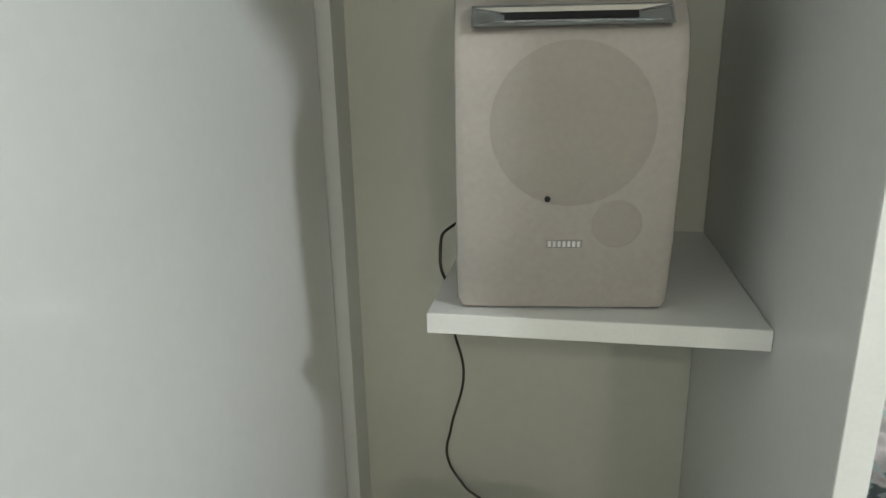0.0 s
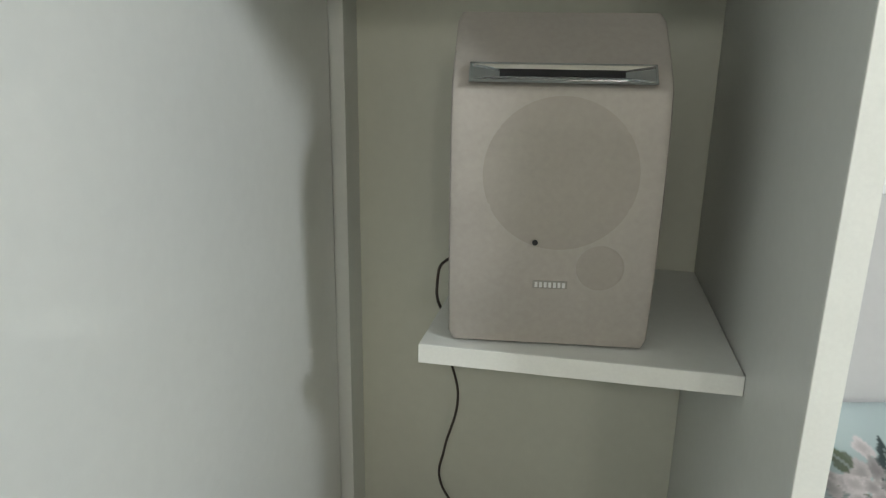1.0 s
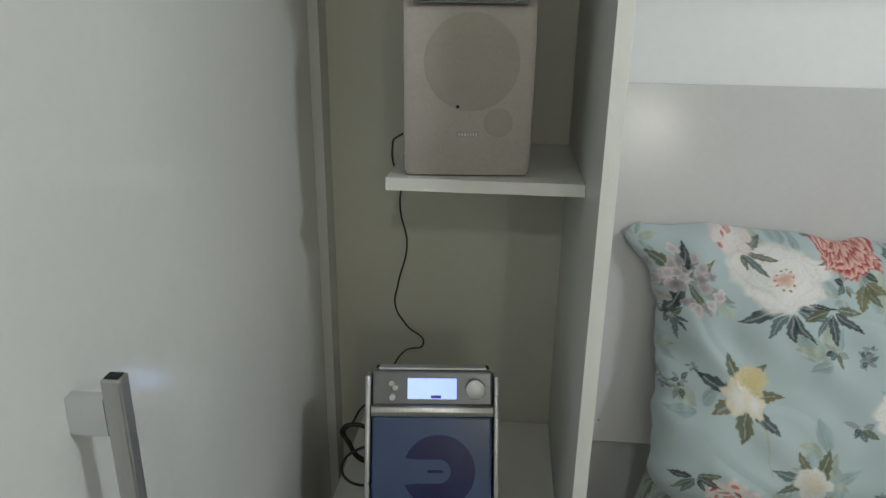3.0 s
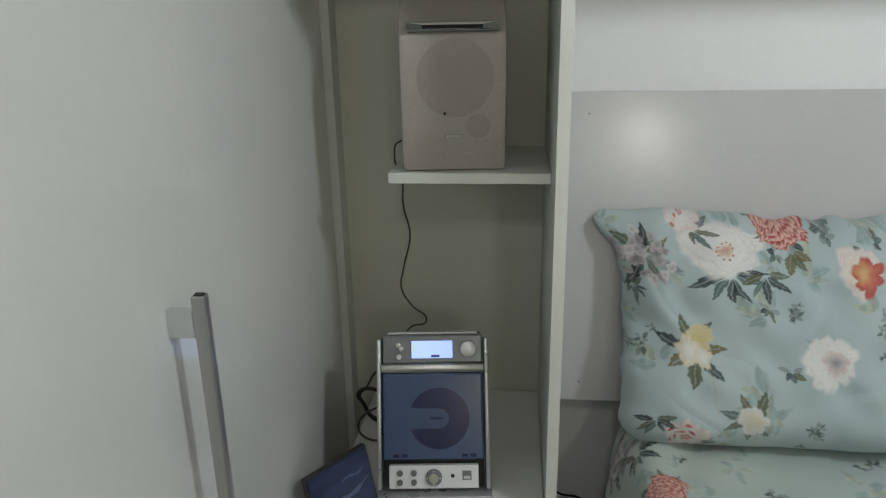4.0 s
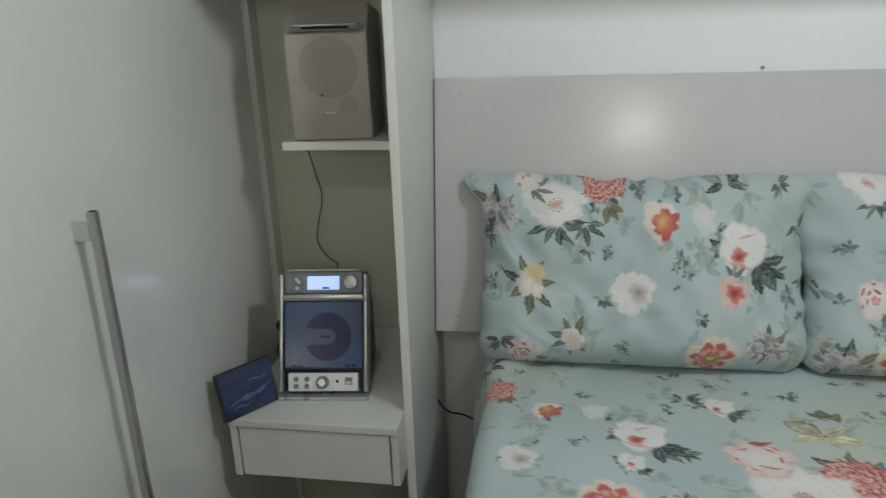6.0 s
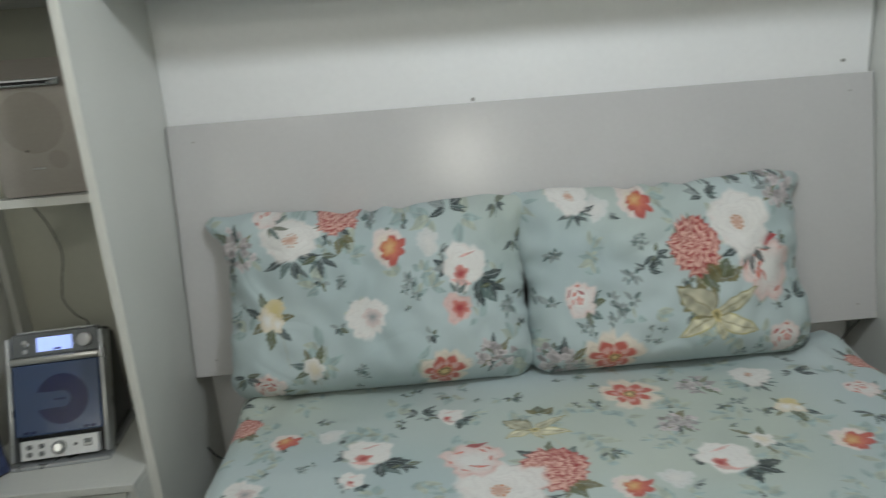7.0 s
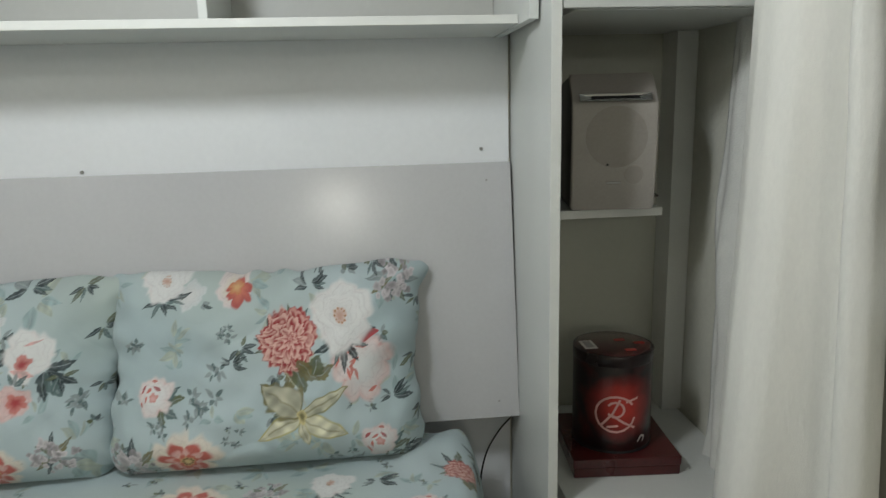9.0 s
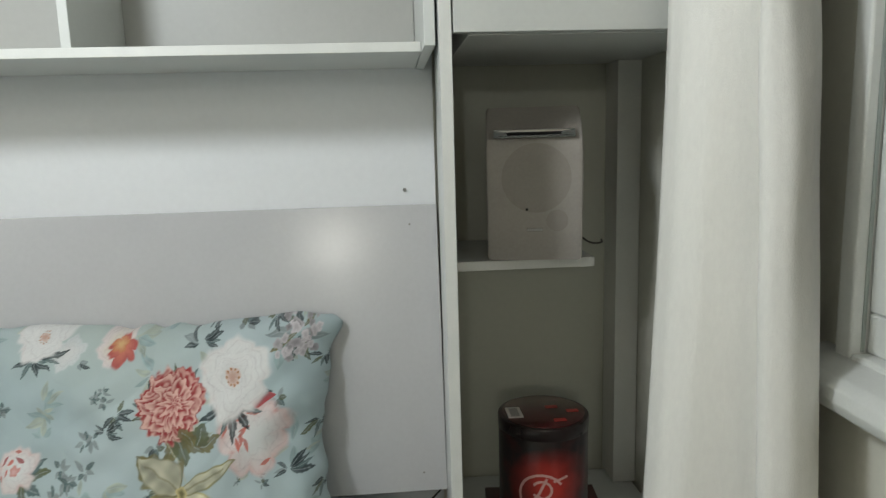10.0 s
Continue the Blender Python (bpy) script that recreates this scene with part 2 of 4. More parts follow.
# ---- built-in furniture ----
# side panels (the right one is turned slightly to fit the camera's view)
for x, reach, turn, lab in ((0.0065, 0.411, 0.0, "tall white laminate panel between niche and bed"), (1.677, 0.446, -2.9, "tall white laminate panel between bed and curtain niche")):
    sp_ = thing("side_panel", (x, Y1 - 0.004, 0), lab, "panel", turn)
    part("board", box(-0.0085, 0.0085, -reach, 0, 0, 1.80 if x > 1 else 1.477, 0.0008), WHITE, sp_)
    part("edge_band", box(-0.0086, 0.0086, -reach - 0.0015, -reach - 0.0002, 0, 1.80 if x > 1 else 1.477, 0.0004), EDGE, sp_)

# niche backs: white laminate with the niche's shade put into its colour
structure("niche_back_1", box(-0.397, -0.0025, 0.016, Y1 - 0.002, 0, 1.80), NICHE, "laminate back of a niche, colour darkened for its shade", "panel")
structure("niche_back_2", box(1.687, 2.0245, 0.020, Y1 - 0.002, 0, 1.80), NICHE, "laminate back of a niche, colour darkened for its shade", "panel")

# upright fillers in the niche corners
ob = mesh_object("corner_post", box(-0.416, -0.397, -0.029, Y1 - 0.002, 0, 1.80, 0.001), WHITE)
tagged(ob, "narrow white post between wardrobe and niche", "post")
ob = mesh_object("corner_post", box(2.025, 2.0735, -0.054, Y1 - 0.002, 0.588, 1.4775, 0.001), STRIP)
tagged(ob, "narrow white strip panel in the niche corner", "post")


def niche_shelf(x0, x1, y0, z0, label):
    th = thing("niche_shelf", (x0, 0, z0), label, "shelf", group="niche shelves")
    part("board", box(0, x1 - x0, y0 + 0.0012, 0.014, 0, 0.0165, 0.0008), WHITE, th)
    part("edge_band", box(0, x1 - x0, y0, y0 + 0.001, 0.0001, 0.0164, 0.0004), EDGE, th)
    return th


niche_shelf(-0.256, -0.0025, -0.256, 1.0835, "short white shelf carrying a loudspeaker, cable behind it")
niche_shelf(1.672, 1.924, -0.240, 1.104, "short white shelf carrying a loudspeaker beside the curtain")


# cabinets above the niches and the open bridge shelf above the bed
def over_cabinet(x0, x1, label):
    th = thing("overhead_cabinet", ((x0 + x1) / 2, 0, 1.478), label, "cabinet", group="overhead cabinets")
    w = (x1 - x0) / 2
    part("carcass", box(-w + 0.024, w, -0.40, 0.012, 0.0, 0.32, 0.001), WHITE, th)
    part("door", box(-w + 0.001, w - 0.001, -0.419, -0.4025, 0.002, 0.318, 0.0015), WHITE, th)
    return th


over_cabinet(-0.416, 0.006, "white overhead cabinet above the niche beside the wardrobe")
over_cabinet(1.6645, 2.071, "white overhead cabinet above the niche beside the curtain")
br = thing("bridge_shelf", (0, 0, 1.476), "open white bridge shelf unit above the bed", "shelf")
bm = box(0.0155, 1.628, -0.250, PANEL_Y - 0.002, 0.0, 0.016, 0.001)
ob = part("bottom_board", bm, [WHITE, EDGE], br)
for p in ob.data.polygons:
    if p.normal.y < -0.9:
        p.material_index = 1
# greyer sheet added over the wall panel to tone the open compartments down
part("back_board", box(0.0165, 1.6275, PANEL_Y - 0.010, PANEL_Y - 0.003, 0.0163, 0.3057), GREYBACK, br, "thin greyer sheet at the back")
part("top_board", box(0.0155, 1.628, -0.250, PANEL_Y - 0.002, 0.306, 0.322, 0.001), WHITE, br)
part("end_board", box(1.629, 1.646, -0.335, PANEL_Y - 0.002, -0.002, 0.322, 0.001), WHITE, br)
for x in (0.535, 1.062):
    part("divider", box(x - 0.008, x + 0.008, -0.235, PANEL_Y - 0.0105, 0.0162, 0.3058, 0.001), WHITE, br)

# leaning headboard
hb = thing("headboard", (0.834, -0.004, 1.202), "smooth grey-white board leaning against the wall behind the pillows", "headboard", turn=0)
hb.matrix_basis = pose(0.840, -0.003, 1.202, -9.4, 0, 0.0)
hb_w = 0.822
part("panel", box(-hb_w, hb_w, -0.002, 0.013, -0.588, 0, 0.0012), BOARD, hb)
for x, z in ((0.765, -0.04), (0.775, -0.55), (-0.765, -0.04), (-0.77, -0.55)):
    part("screw_cap", rod(0.0022, 0.0012, pose(x, -0.0024, z, 90), 10), CASE, hb)
for x, z in ((1.598, 1.232), (0.722, 1.209)):
    tagged(mesh_object("wall_screw", rod(0.004, 0.005, pose(x, PANEL_Y - 0.002, z, 90), 12, 0.001), CASE), "small grey screw head in the white wall panel", "screw")


# nightstands under the niches
def nightstand(x0, x1, y0, top, label, gap):
    th = thing("nightstand", ((x0 + x1) / 2, 0, top), label, "nightstand", group="nightstands")
    w = (x1 - x0) / 2
    part("top", box(-w, w, y0, 0.012, -0.016, 0, 0.0015), WHITE, th)
    part("side", box(-w, -w + 0.015, y0 + 0.004, 0.010, -0.134, -0.0165, 0.001), WHITE, th)
    part("side", box(w - 0.015, w, y0 + 0.004, 0.010, -0.134, -0.0165, 0.001), WHITE, th)
    part("bottom", box(-w + 0.0155, w - 0.0155, y0 + 0.03, 0.010, -0.134, -0.119, 0.001), WHITE, th)
    drawer = part("drawer_front", box(-w + (0.019 if gap else 0.0155), w - (0.019 if gap else 0.0155), y0 + (0.005 if gap else 0.0035), y0 + 0.020, -0.132, -0.020, 0.0012), WHITE, th)
    # coloured near-black so that the gaps round the front look shadowed
    part("drawer_box", box(-w + 0.022, w - 0.022, y0 + 0.0202, -0.02, -0.116, -0.040, 0.001), HOLE, drawer)
    return th


NS = 0.575
nightstand(-0.352, -0.0025, -0.452, NS, "floating white nightstand with one drawer, stereo on top", True)
nightstand(1.688, 2.068, -0.440, NS + 0.012, "floating white nightstand holding a red tin on a box", False)

# wardrobe with tall smooth doors and a bar handle
wd = thing("wardrobe", (-0.712, -1.0, 0), "tall white wardrobe with smooth doors and vertical bar handle", "wardrobe")
wd.matrix_basis = Matrix.Translation((-0.412, -0.034, 0)) @ pose(0, 0, 0, 0, 0, 3.1) @ Matrix.Translation((0.412, 0.034, 0)) @ wd.matrix_basis
part("carcass", box(-0.28, 0.275, -1.20, 1.025, 0.0, 2.25, 0.002), WHITE, wd)
DX = 0.300
d = part("door", box(DX - 0.022, DX, -0.092, 0.966, 0.03, 2.24, 0.002), DOOR, wd)
h = part("handle", box(DX + 0.026, DX + 0.039, 0.248, 0.260, 0.28, 1.084, 0.0015), STEEL, d, "square brushed aluminium bar handle")
part("bracket", box(DX, DX + 0.026, 0.2495, 0.2585, 1.042, 1.070, 0.001), CHROME, h)
part("end_cap", box(DX + 0.028, DX + 0.037, 0.250, 0.258, 1.0835, 1.0850, 0.0004), HOLE, h, "dark end cap")
part("bracket", box(DX, DX + 0.026, 0.250, 0.258, 0.30, 0.315, 0.001), CHROME, h)
d2 = part("door", box(DX - 0.022, DX, -1.18, -0.140, 0.03, 2.24, 0.002), DOOR, wd)
part("edge_profile", box(DX - 0.024, DX + 0.004, -0.138, -0.094, 0.03, 2.24, 0.002), ALUEDGE, wd, "slim greenish aluminium door profile")

# ---- lamps ----
cl = thing("hanging_lamp", CEILING_LAMP, "white hanging lamp below the ceiling, lit", "lamp")
part("canopy", rod(0.05, 0.03, pose(0, 0, H - CEILING_LAMP[2] - 0.015), 40, 0.004), ALU, cl)
part("stem", rod(0.008, H - CEILING_LAMP[2] - 0.07, pose(0, 0, (H - CEILING_LAMP[2]) / 2 + 0.01), 16), ALU, cl)
part("socket", rod(0.035, 0.05, pose(0, 0, 0.025), 28, 0.004), ALU, cl)
# unseen stand made up to hold the added near fill
fl = thing("near_fill", (NEAR_FILL[0], NEAR_FILL[1], 0), "added fill light on an unseen stand beside the bed", "lamp")
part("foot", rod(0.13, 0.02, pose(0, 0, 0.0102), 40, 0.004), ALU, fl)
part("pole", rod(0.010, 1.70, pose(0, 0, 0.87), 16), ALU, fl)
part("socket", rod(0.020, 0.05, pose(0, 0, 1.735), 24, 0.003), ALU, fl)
# made-up mount on the rear wall for the added far fill
wl = thing("rear_fill", REAR_FILL, "added fill light on an unseen wall mount", "lamp")
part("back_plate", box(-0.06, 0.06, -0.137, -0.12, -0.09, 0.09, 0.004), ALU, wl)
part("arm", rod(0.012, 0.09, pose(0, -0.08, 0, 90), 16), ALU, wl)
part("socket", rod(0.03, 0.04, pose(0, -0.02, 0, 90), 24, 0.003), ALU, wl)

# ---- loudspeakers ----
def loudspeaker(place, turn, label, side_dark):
    """Width 0.158, height 0.264; the front bulges and its top slopes back. Origin at the base, on the front's lower edge."""
    th = thing("loudspeaker", place, label, "loudspeaker", turn, group="pair of loudspeakers")
    W = 0.160
    prof = [(0.000, 0.004), (-0.008, 0.05), (-0.0135, 0.12), (-0.0140, 0.18), (-0.010, 0.208), (0.002, 0.222), (0.044, 0.2605), (0.047, 0.2635), (0.055, 0.2645)]
    # body: rounded box behind the cloth front
    body = [(0.012, 0.0)] + [(y + 0.010, z) for y, z in prof[1:-1]] + [(0.065, 0.262), (0.195, 0.250), (0.195, 0.0)]
    # twin cabinets differ: side_dark makes one near-black to match its dark side
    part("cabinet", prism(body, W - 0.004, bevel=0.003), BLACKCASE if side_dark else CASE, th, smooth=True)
    # front: a curved cloth shell with rounded corners
    own = bmesh.new()
    NX, NZ = 25, 40
    zs = [0.002 + (0.2635 - 0.002) * k / NZ for k in range(NZ + 1)]
    grid = []
    for z in zs:
        y = np.interp(z, [p[1] for p in prof], [p[0] for p in prof])
        row = []
        corner = 0.004
        dz = min(z - zs[0], zs[-1] - z)
        pinch = 0 if dz > corner else corner - math.sqrt(max(0, corner ** 2 - (corner - dz) ** 2))
        half = W / 2 - pinch * 0.8 + 0.001
        for i in range(NX + 1):
            s = -1 + 2 * i / NX
            s = math.copysign(1 - (1 - abs(s)) ** 1.6, s)
            e = max(0, (abs(s) - 0.965) / 0.035)
            row.append(own.verts.new((s * half, y + 0.0035 * e * e, z)))
        grid.append(row)
    for k in range(NZ):
        for i in range(NX):
            own.faces.new((grid[k][i], grid[k][i + 1], grid[k + 1][i + 1], grid[k + 1][i]))
    ext = bmesh.ops.extrude_face_region(own, geom=own.faces[:])
    bmesh.ops.translate(own, vec=(0, 0.012, 0), verts=[v for v in ext["geom"] if isinstance(v, bmesh.types.BMVert)])
    bmesh.ops.recalc_face_normals(own, faces=own.faces[:])
    front = part("front_grille", own, CLOTH, th, "silver-taupe cloth front with dust", smooth=True)

    def lid(name, x, z, r, mat, lab, lift):
        o = bmesh.new()
        rings, seg = 16, 64
        prev = None
        for k in range(rings + 1):
            rr = r * k / rings
            ring = []
            for i in range(seg):
                a = 2 * math.pi * i / seg
                px, pz = x + rr * math.cos(a), z + rr * math.sin(a)
                y = np.interp(pz, [p[1] for p in prof], [p[0] for p in prof]) - (lift if k < rings else 0.0)
                ring.append(o.verts.new((px, y, pz)))
            if prev:
                for i in range(seg):
                    o.faces.new((prev[i], prev[(i + 1) % seg], ring[(i + 1) % seg], ring[i]))
            prev = ring
        bmesh.ops.remove_doubles(o, verts=o.verts, dist=1e-6)
        bmesh.ops.recalc_face_normals(o, faces=o.faces[:])
        return part(name, o, mat, front, lab, smooth=True)

    lid("woofer_cover", 0.003, 0.1435, 0.0585, CLOTH_DARK, "darker round cloth over the woofer", 0.0003)
    lid("tweeter_cover", 0.038, 0.071, 0.0185, CLOTH_DARK, "darker round cloth over the tweeter", 0.0003)
    part("grille_peg", rod(0.0022, 0.002, pose(-0.0135, -0.0145, 0.091, 90), 14, 0.0005), HOLE, front, "small dark spot")
    # bass slot: chrome tray with slanted ends and a dark slit
    slot = bmesh.new()
    y = -0.0115
    o = [(-0.0665, 0.2130), (0.0665, 0.2130), (0.0665, 0.2240), (-0.0665, 0.2240)]
    i_ = [(-0.0455, 0.2155), (0.0455, 0.2155), (0.0455, 0.2205), (-0.0455, 0.2205)]
    tilt = lambda z: -0.0135 + (z - 0.2130) * 0.85
    vo = [slot.verts.new((x, tilt(z) - 0.001, z)) for x, z in o]
    vi = [slot.verts.new((x, tilt(z) + 0.0022, z)) for x, z in i_]
    vb = [slot.verts.new((x, tilt(z) + 0.004, z)) for x, z in o]
    for k in range(4):
        slot.faces.new((vo[k], vo[(k + 1) % 4], vi[(k + 1) % 4], vi[k]))
        slot.faces.new((vb[k], vb[(k + 1) % 4], vo[(k + 1) % 4], vo[k]))
    bmesh.ops.recalc_face_normals(slot, faces=slot.faces[:])
    sl = part("bass_slot", slot, CHROME, front, "chrome bass slot")
    rim = bmesh.new()
    for x0, x1, z0, z1 in ((-0.0675, 0.0675, 0.2112, 0.2131), (-0.0675, 0.0675, 0.2238, 0.2251), (-0.0677, -0.0664, 0.2115, 0.2249), (0.0664, 0.0677, 0.2115, 0.2249)):
        ym = tilt((z0 + z1) / 2)
        b2 = bmesh.new()
        vs = []
        for dx, dz in ((x0, z0), (x1, z0), (x1, z1), (x0, z1)):
            vs.append((dx, dz))
        f = [b2.verts.new((a, tilt(c) - 0.0028, c)) for a, c in vs]
        g = [b2.verts.new((a, tilt(c) + 0.004, c)) for a, c in vs]
        b2.faces.new(f)
        b2.faces.new(g[::-1])
        for k in range(4):
            b2.faces.new((f[k], f[(k + 1) % 4], g[(k + 1) % 4], g[k]))
        bmesh.ops.recalc_face_normals(b2, faces=b2.faces[:])
        join(rim, b2)
    part("slot_rim", rim, CHROME, front, "polished rim")
    # solid near-black block: its colour stands for the slit's unlit depth
    o = bmesh.new()
    fa = [o.verts.new((x, tilt(z) + 0.0018, z)) for x, z in i_]
    fb = [o.verts.new((x, tilt(z) + 0.0060, z)) for x, z in i_]
    o.faces.new(fa)
    o.faces.new(fb[::-1])
    for k in range(4):
        o.faces.new((fa[k], fa[(k + 1) % 4], fb[(k + 1) % 4], fb[k]))
    bmesh.ops.recalc_face_normals(o, faces=o.faces[:])
    part("slit", o, HOLE, front, "dark slit")
    # badge: plain bars on a dark plate, near-white in place of their glint
    yb = float(np.interp(0.0555, [p[1] for p in prof], [p[0] for p in prof]))
    badge = part("badge", box(-0.0135, 0.0135, yb - 0.0012, yb + 0.002, 0.0525, 0.0588, 0.0004), CASE, front, "small badge plate")
    bars = bmesh.new()
    for k in range(7):
        xk = -0.0108 + 0.0036 * k
        box(xk - 0.0011, xk + 0.0011, yb - 0.0019, yb - 0.0009, 0.0535, 0.0578, 0.0002, 1, bm=bars)
    part("badge_marks", bars, BADGE, front, "near-white marks with their glint put into the colour")
    return th


loudspeaker((-0.1535, -0.233, 1.1002), 6.0, "silver-taupe loudspeaker with chrome slot on a shelf", False)
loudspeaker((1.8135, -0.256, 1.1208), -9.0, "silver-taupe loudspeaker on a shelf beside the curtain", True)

# ---- cables ----
cable("speaker_cable", [(-0.225, -0.06, 1.135), (-0.262, -0.075, 1.125), (-0.268, -0.13, 1.108), (-0.262, -0.10, 1.06), (-0.272, -0.03, 0.985), (-0.262, -0.03, 0.935), (-0.278, -0.03, 0.86), (-0.283, -0.03, 0.82), (-0.262, -0.035, 0.785), (-0.232, -0.045, 0.757), (-0.262, -0.05, 0.745), (-0.285, -0.055, 0.71), (-0.30, -0.08, 0.64), (-0.29, -0.12, 0.583)], 0.0016, CABLE, "thin brown loudspeaker cable hanging down the niche back")
cable("plug_cable", [(-0.27, -0.17, 0.73), (-0.312, -0.17, 0.705), (-0.334, -0.17, 0.668), (-0.345, -0.17, 0.655), (-0.336, -0.17, 0.634), (-0.325, -0.17, 0.612), (-0.29, -0.17, 0.600)], 0.0019, BLACKCABLE, "tangled black cable behind the stereo")
cable("audio_cable", [(-0.29, -0.165, 0.645), (-0.325, -0.168, 0.668), (-0.349, -0.17, 0.657), (-0.340, -0.172, 0.638), (-0.318, -0.175, 0.606), (-0.28, -0.17, 0.600)], 0.0036, BLACKCABLE, "thick black looped cable behind the stereo")
cable("audio_cable", [(-0.30, -0.18, 0.640), (-0.325, -0.182, 0.628), (-0.344, -0.185, 0.610), (-0.347, -0.19, 0.592), (-0.33, -0.20, 0.580), (-0.28, -0.20, 0.579)], 0.0022, CABLE, "thin brown looped cable behind the stereo")
cable("speaker_cable", [(1.85, -0.10, 1.185), (1.900, -0.15, 1.168), (1.935, -0.13, 1.138), (1.965, -0.09, 1.122), (1.995, -0.05, 1.116), (2.015, 0.012, 1.112)], 0.0020, CABLE, "short thin cable behind the loudspeaker")
cable("bed_cable", [(1.655, -0.05, 0.60), (1.62, -0.05, 0.56), (1.585, -0.06, 0.50), (1.57, -0.07, 0.36), (1.58, -0.06, 0.006)], 0.0022, BLACKCABLE, "black cable hanging below the headboard")
cable("bed_cable", [(0.012, -0.10, 0.44), (0.04, -0.10, 0.405), (0.08, -0.09, 0.39), (0.11, -0.08, 0.36), (0.12, -0.06, 0.006)], 0.0022, BLACKCABLE, "black cable hanging below the headboard")

# ---- stereo: leaning front, clock display on top, disc behind a smoked door ----
st = thing("stereo", (-0.1825, -0.352, NS + 0.0002), "compact silver and blue compact-disc stereo with lit display", "stereo", turn=6)
W = 0.180
part("base", box(-W / 2 - 0.004, W / 2 + 0.006, -0.012, 0.20, 0.0, 0.008, 0.002), SILVER, st, "flat silver base plate")
lean = 22.0
FR = pose(0, 0, 0.012, -lean, 0, 0)


def leaning(bm):
    bmesh.ops.transform(bm, matrix=FR, verts=bm.verts)
    return bm


part("body", prism([(0.012, 0.010), (0.084, 0.190), (0.112, 0.228), (0.150, 0.230), (0.185, 0.205), (0.195, 0.010)], W - 0.012, bevel=0.004), BLACKCASE, st, "black rear housing", smooth=True)
jp = part("connector_panel", leaning(box(-0.074, 0.074, -0.006, 0.010, 0.004, 0.042, 0.002)), WHITEPANEL, st, "pale panel with small knobs")
for x in (-0.056, -0.033):
    for z in (0.015, 0.030):
        part("button", leaning(rod(0.005, 0.006, pose(x, -0.008, z, 90), 16, 0.001)), DARKSILVER, jp)
part("dial", leaning(rod(0.0135, 0.009, pose(0.0, -0.009, 0.023, 90), 28, 0.002)), DARKSILVER, jp)
part("dial_cap", leaning(rod(0.008, 0.003, pose(0.0, -0.0145, 0.023, 90), 20, 0.0007)), CHROME, jp)
part("socket", leaning(rod(0.003, 0.003, pose(0.031, -0.0065, 0.025, 90), 14)), HOLE, jp)
part("label", leaning(box(0.047, 0.062, -0.0068, -0.005, 0.018, 0.033)), DARKSILVER, jp)
part("label_mark", leaning(box(0.049, 0.060, -0.0073, -0.0066, 0.020, 0.0245)), BADGE, jp)
for a in range(4):
    part("dial_mark", leaning(box(0.0105 * math.cos(a * 1.5708) - 0.0012, 0.0105 * math.cos(a * 1.5708) + 0.0012, -0.0142, -0.0132, 0.0218 + 0.0105 * math.sin(a * 1.5708), 0.0242 + 0.0105 * math.sin(a * 1.5708))), BADGE, jp)
dr = part("disc_door", leaning(box(-W / 2 + 0.006, W / 2 - 0.006, -0.004, 0.012, 0.050, 0.193, 0.004)), BLUEDOOR, st, "smoked blue disc door")
# disc window: an open ring, with a tongue from one side to the hub
own = bmesh.new()
ring_o, ring_i = [], []
cx, cz, ro, ri = 0.010, 0.118, 0.0505, 0.0165
a0 = math.radians(180 + 21)
a1 = math.radians(180 - 21 + 360)
n = 60
for k in range(n + 1):
    a = a0 + (a1 - a0) * k / n
    ring_o.append(own.verts.new((cx + ro * math.cos(a), -0.0046, cz + ro * math.sin(a))))
    b_ = max(min(a, math.radians(360 + 90)), math.radians(270))
    ring_i.append(own.verts.new((cx + (0 if b_ == a else -0.0 - 0.030 * min(1, abs(a - b_) / 1.1)) + ri * math.cos(b_), -0.0046, cz + ri * math.sin(b_))))
for k in range(n):
    own.faces.new((ring_o[k], ring_o[k + 1], ring_i[k + 1], ring_i[k]))
bmesh.ops.recalc_face_normals(own, faces=own.faces[:])
ext = bmesh.ops.extrude_face_region(own, geom=own.faces[:])
bmesh.ops.translate(own, vec=(0, 0.003, 0), verts=[v for v in ext["geom"] if isinstance(v, bmesh.types.BMVert)])
bmesh.ops.recalc_face_normals(own, faces=own.faces[:])
part("disc_window", leaning(own), BLUEDARK, dr, "deep blue disc seen through the door")
part("hub_mark", leaning(box(cx - 0.016, cx + 0.006, -0.0048, -0.003, cz - 0.0018, cz + 0.0018, 0.0005)), BLUEDARK, dr)
for sx in (-1, 1):
    part("side_column", leaning(box(sx * W / 2 - 0.0038, sx * W / 2 + 0.0038, -0.005, 0.040, 0.002, 0.250, 0.003)), SILVER, st, "slim silver side rail", smooth=True)
for x in (-0.062, -0.048, 0.052, 0.066):
    part("door_button", leaning(box(x - 0.005, x + 0.005, -0.0055, -0.003, 0.055, 0.060, 0.001)), BLUEDARK, dr)
part("top_bar", leaning(prism([(-0.0055, 0.1935), (-0.0075, 0.200), (-0.0065, 0.2065), (-0.002, 0.2085), (0.010, 0.2085), (0.010, 0.1935)], W - 0.009, bevel=0.001)), STEEL, st, "brushed silver bar", smooth=True)
cp = part("control_panel", leaning(box(-W / 2 + 0.006, W / 2 - 0.006, 0.0, 0.030, 0.208, 0.256, 0.003)), DARKSILVER, st, "dark grey control panel")
lcd = part("display", leaning(box(-0.035, 0.034, -0.0012, 0.004, 0.217, 0.246, 0.0008)), LCD, cp, "lit pale blue display")
part("display_digits", leaning(box(-0.002, 0.012, -0.0018, -0.001, 0.2185, 0.2225)), LCDINK, cp)
part("knob", leaning(rod(0.0138, 0.012, pose(0.060, -0.006, 0.232, 90), 30, 0.002)), PALESILVER, cp, "round volume knob", smooth=True)
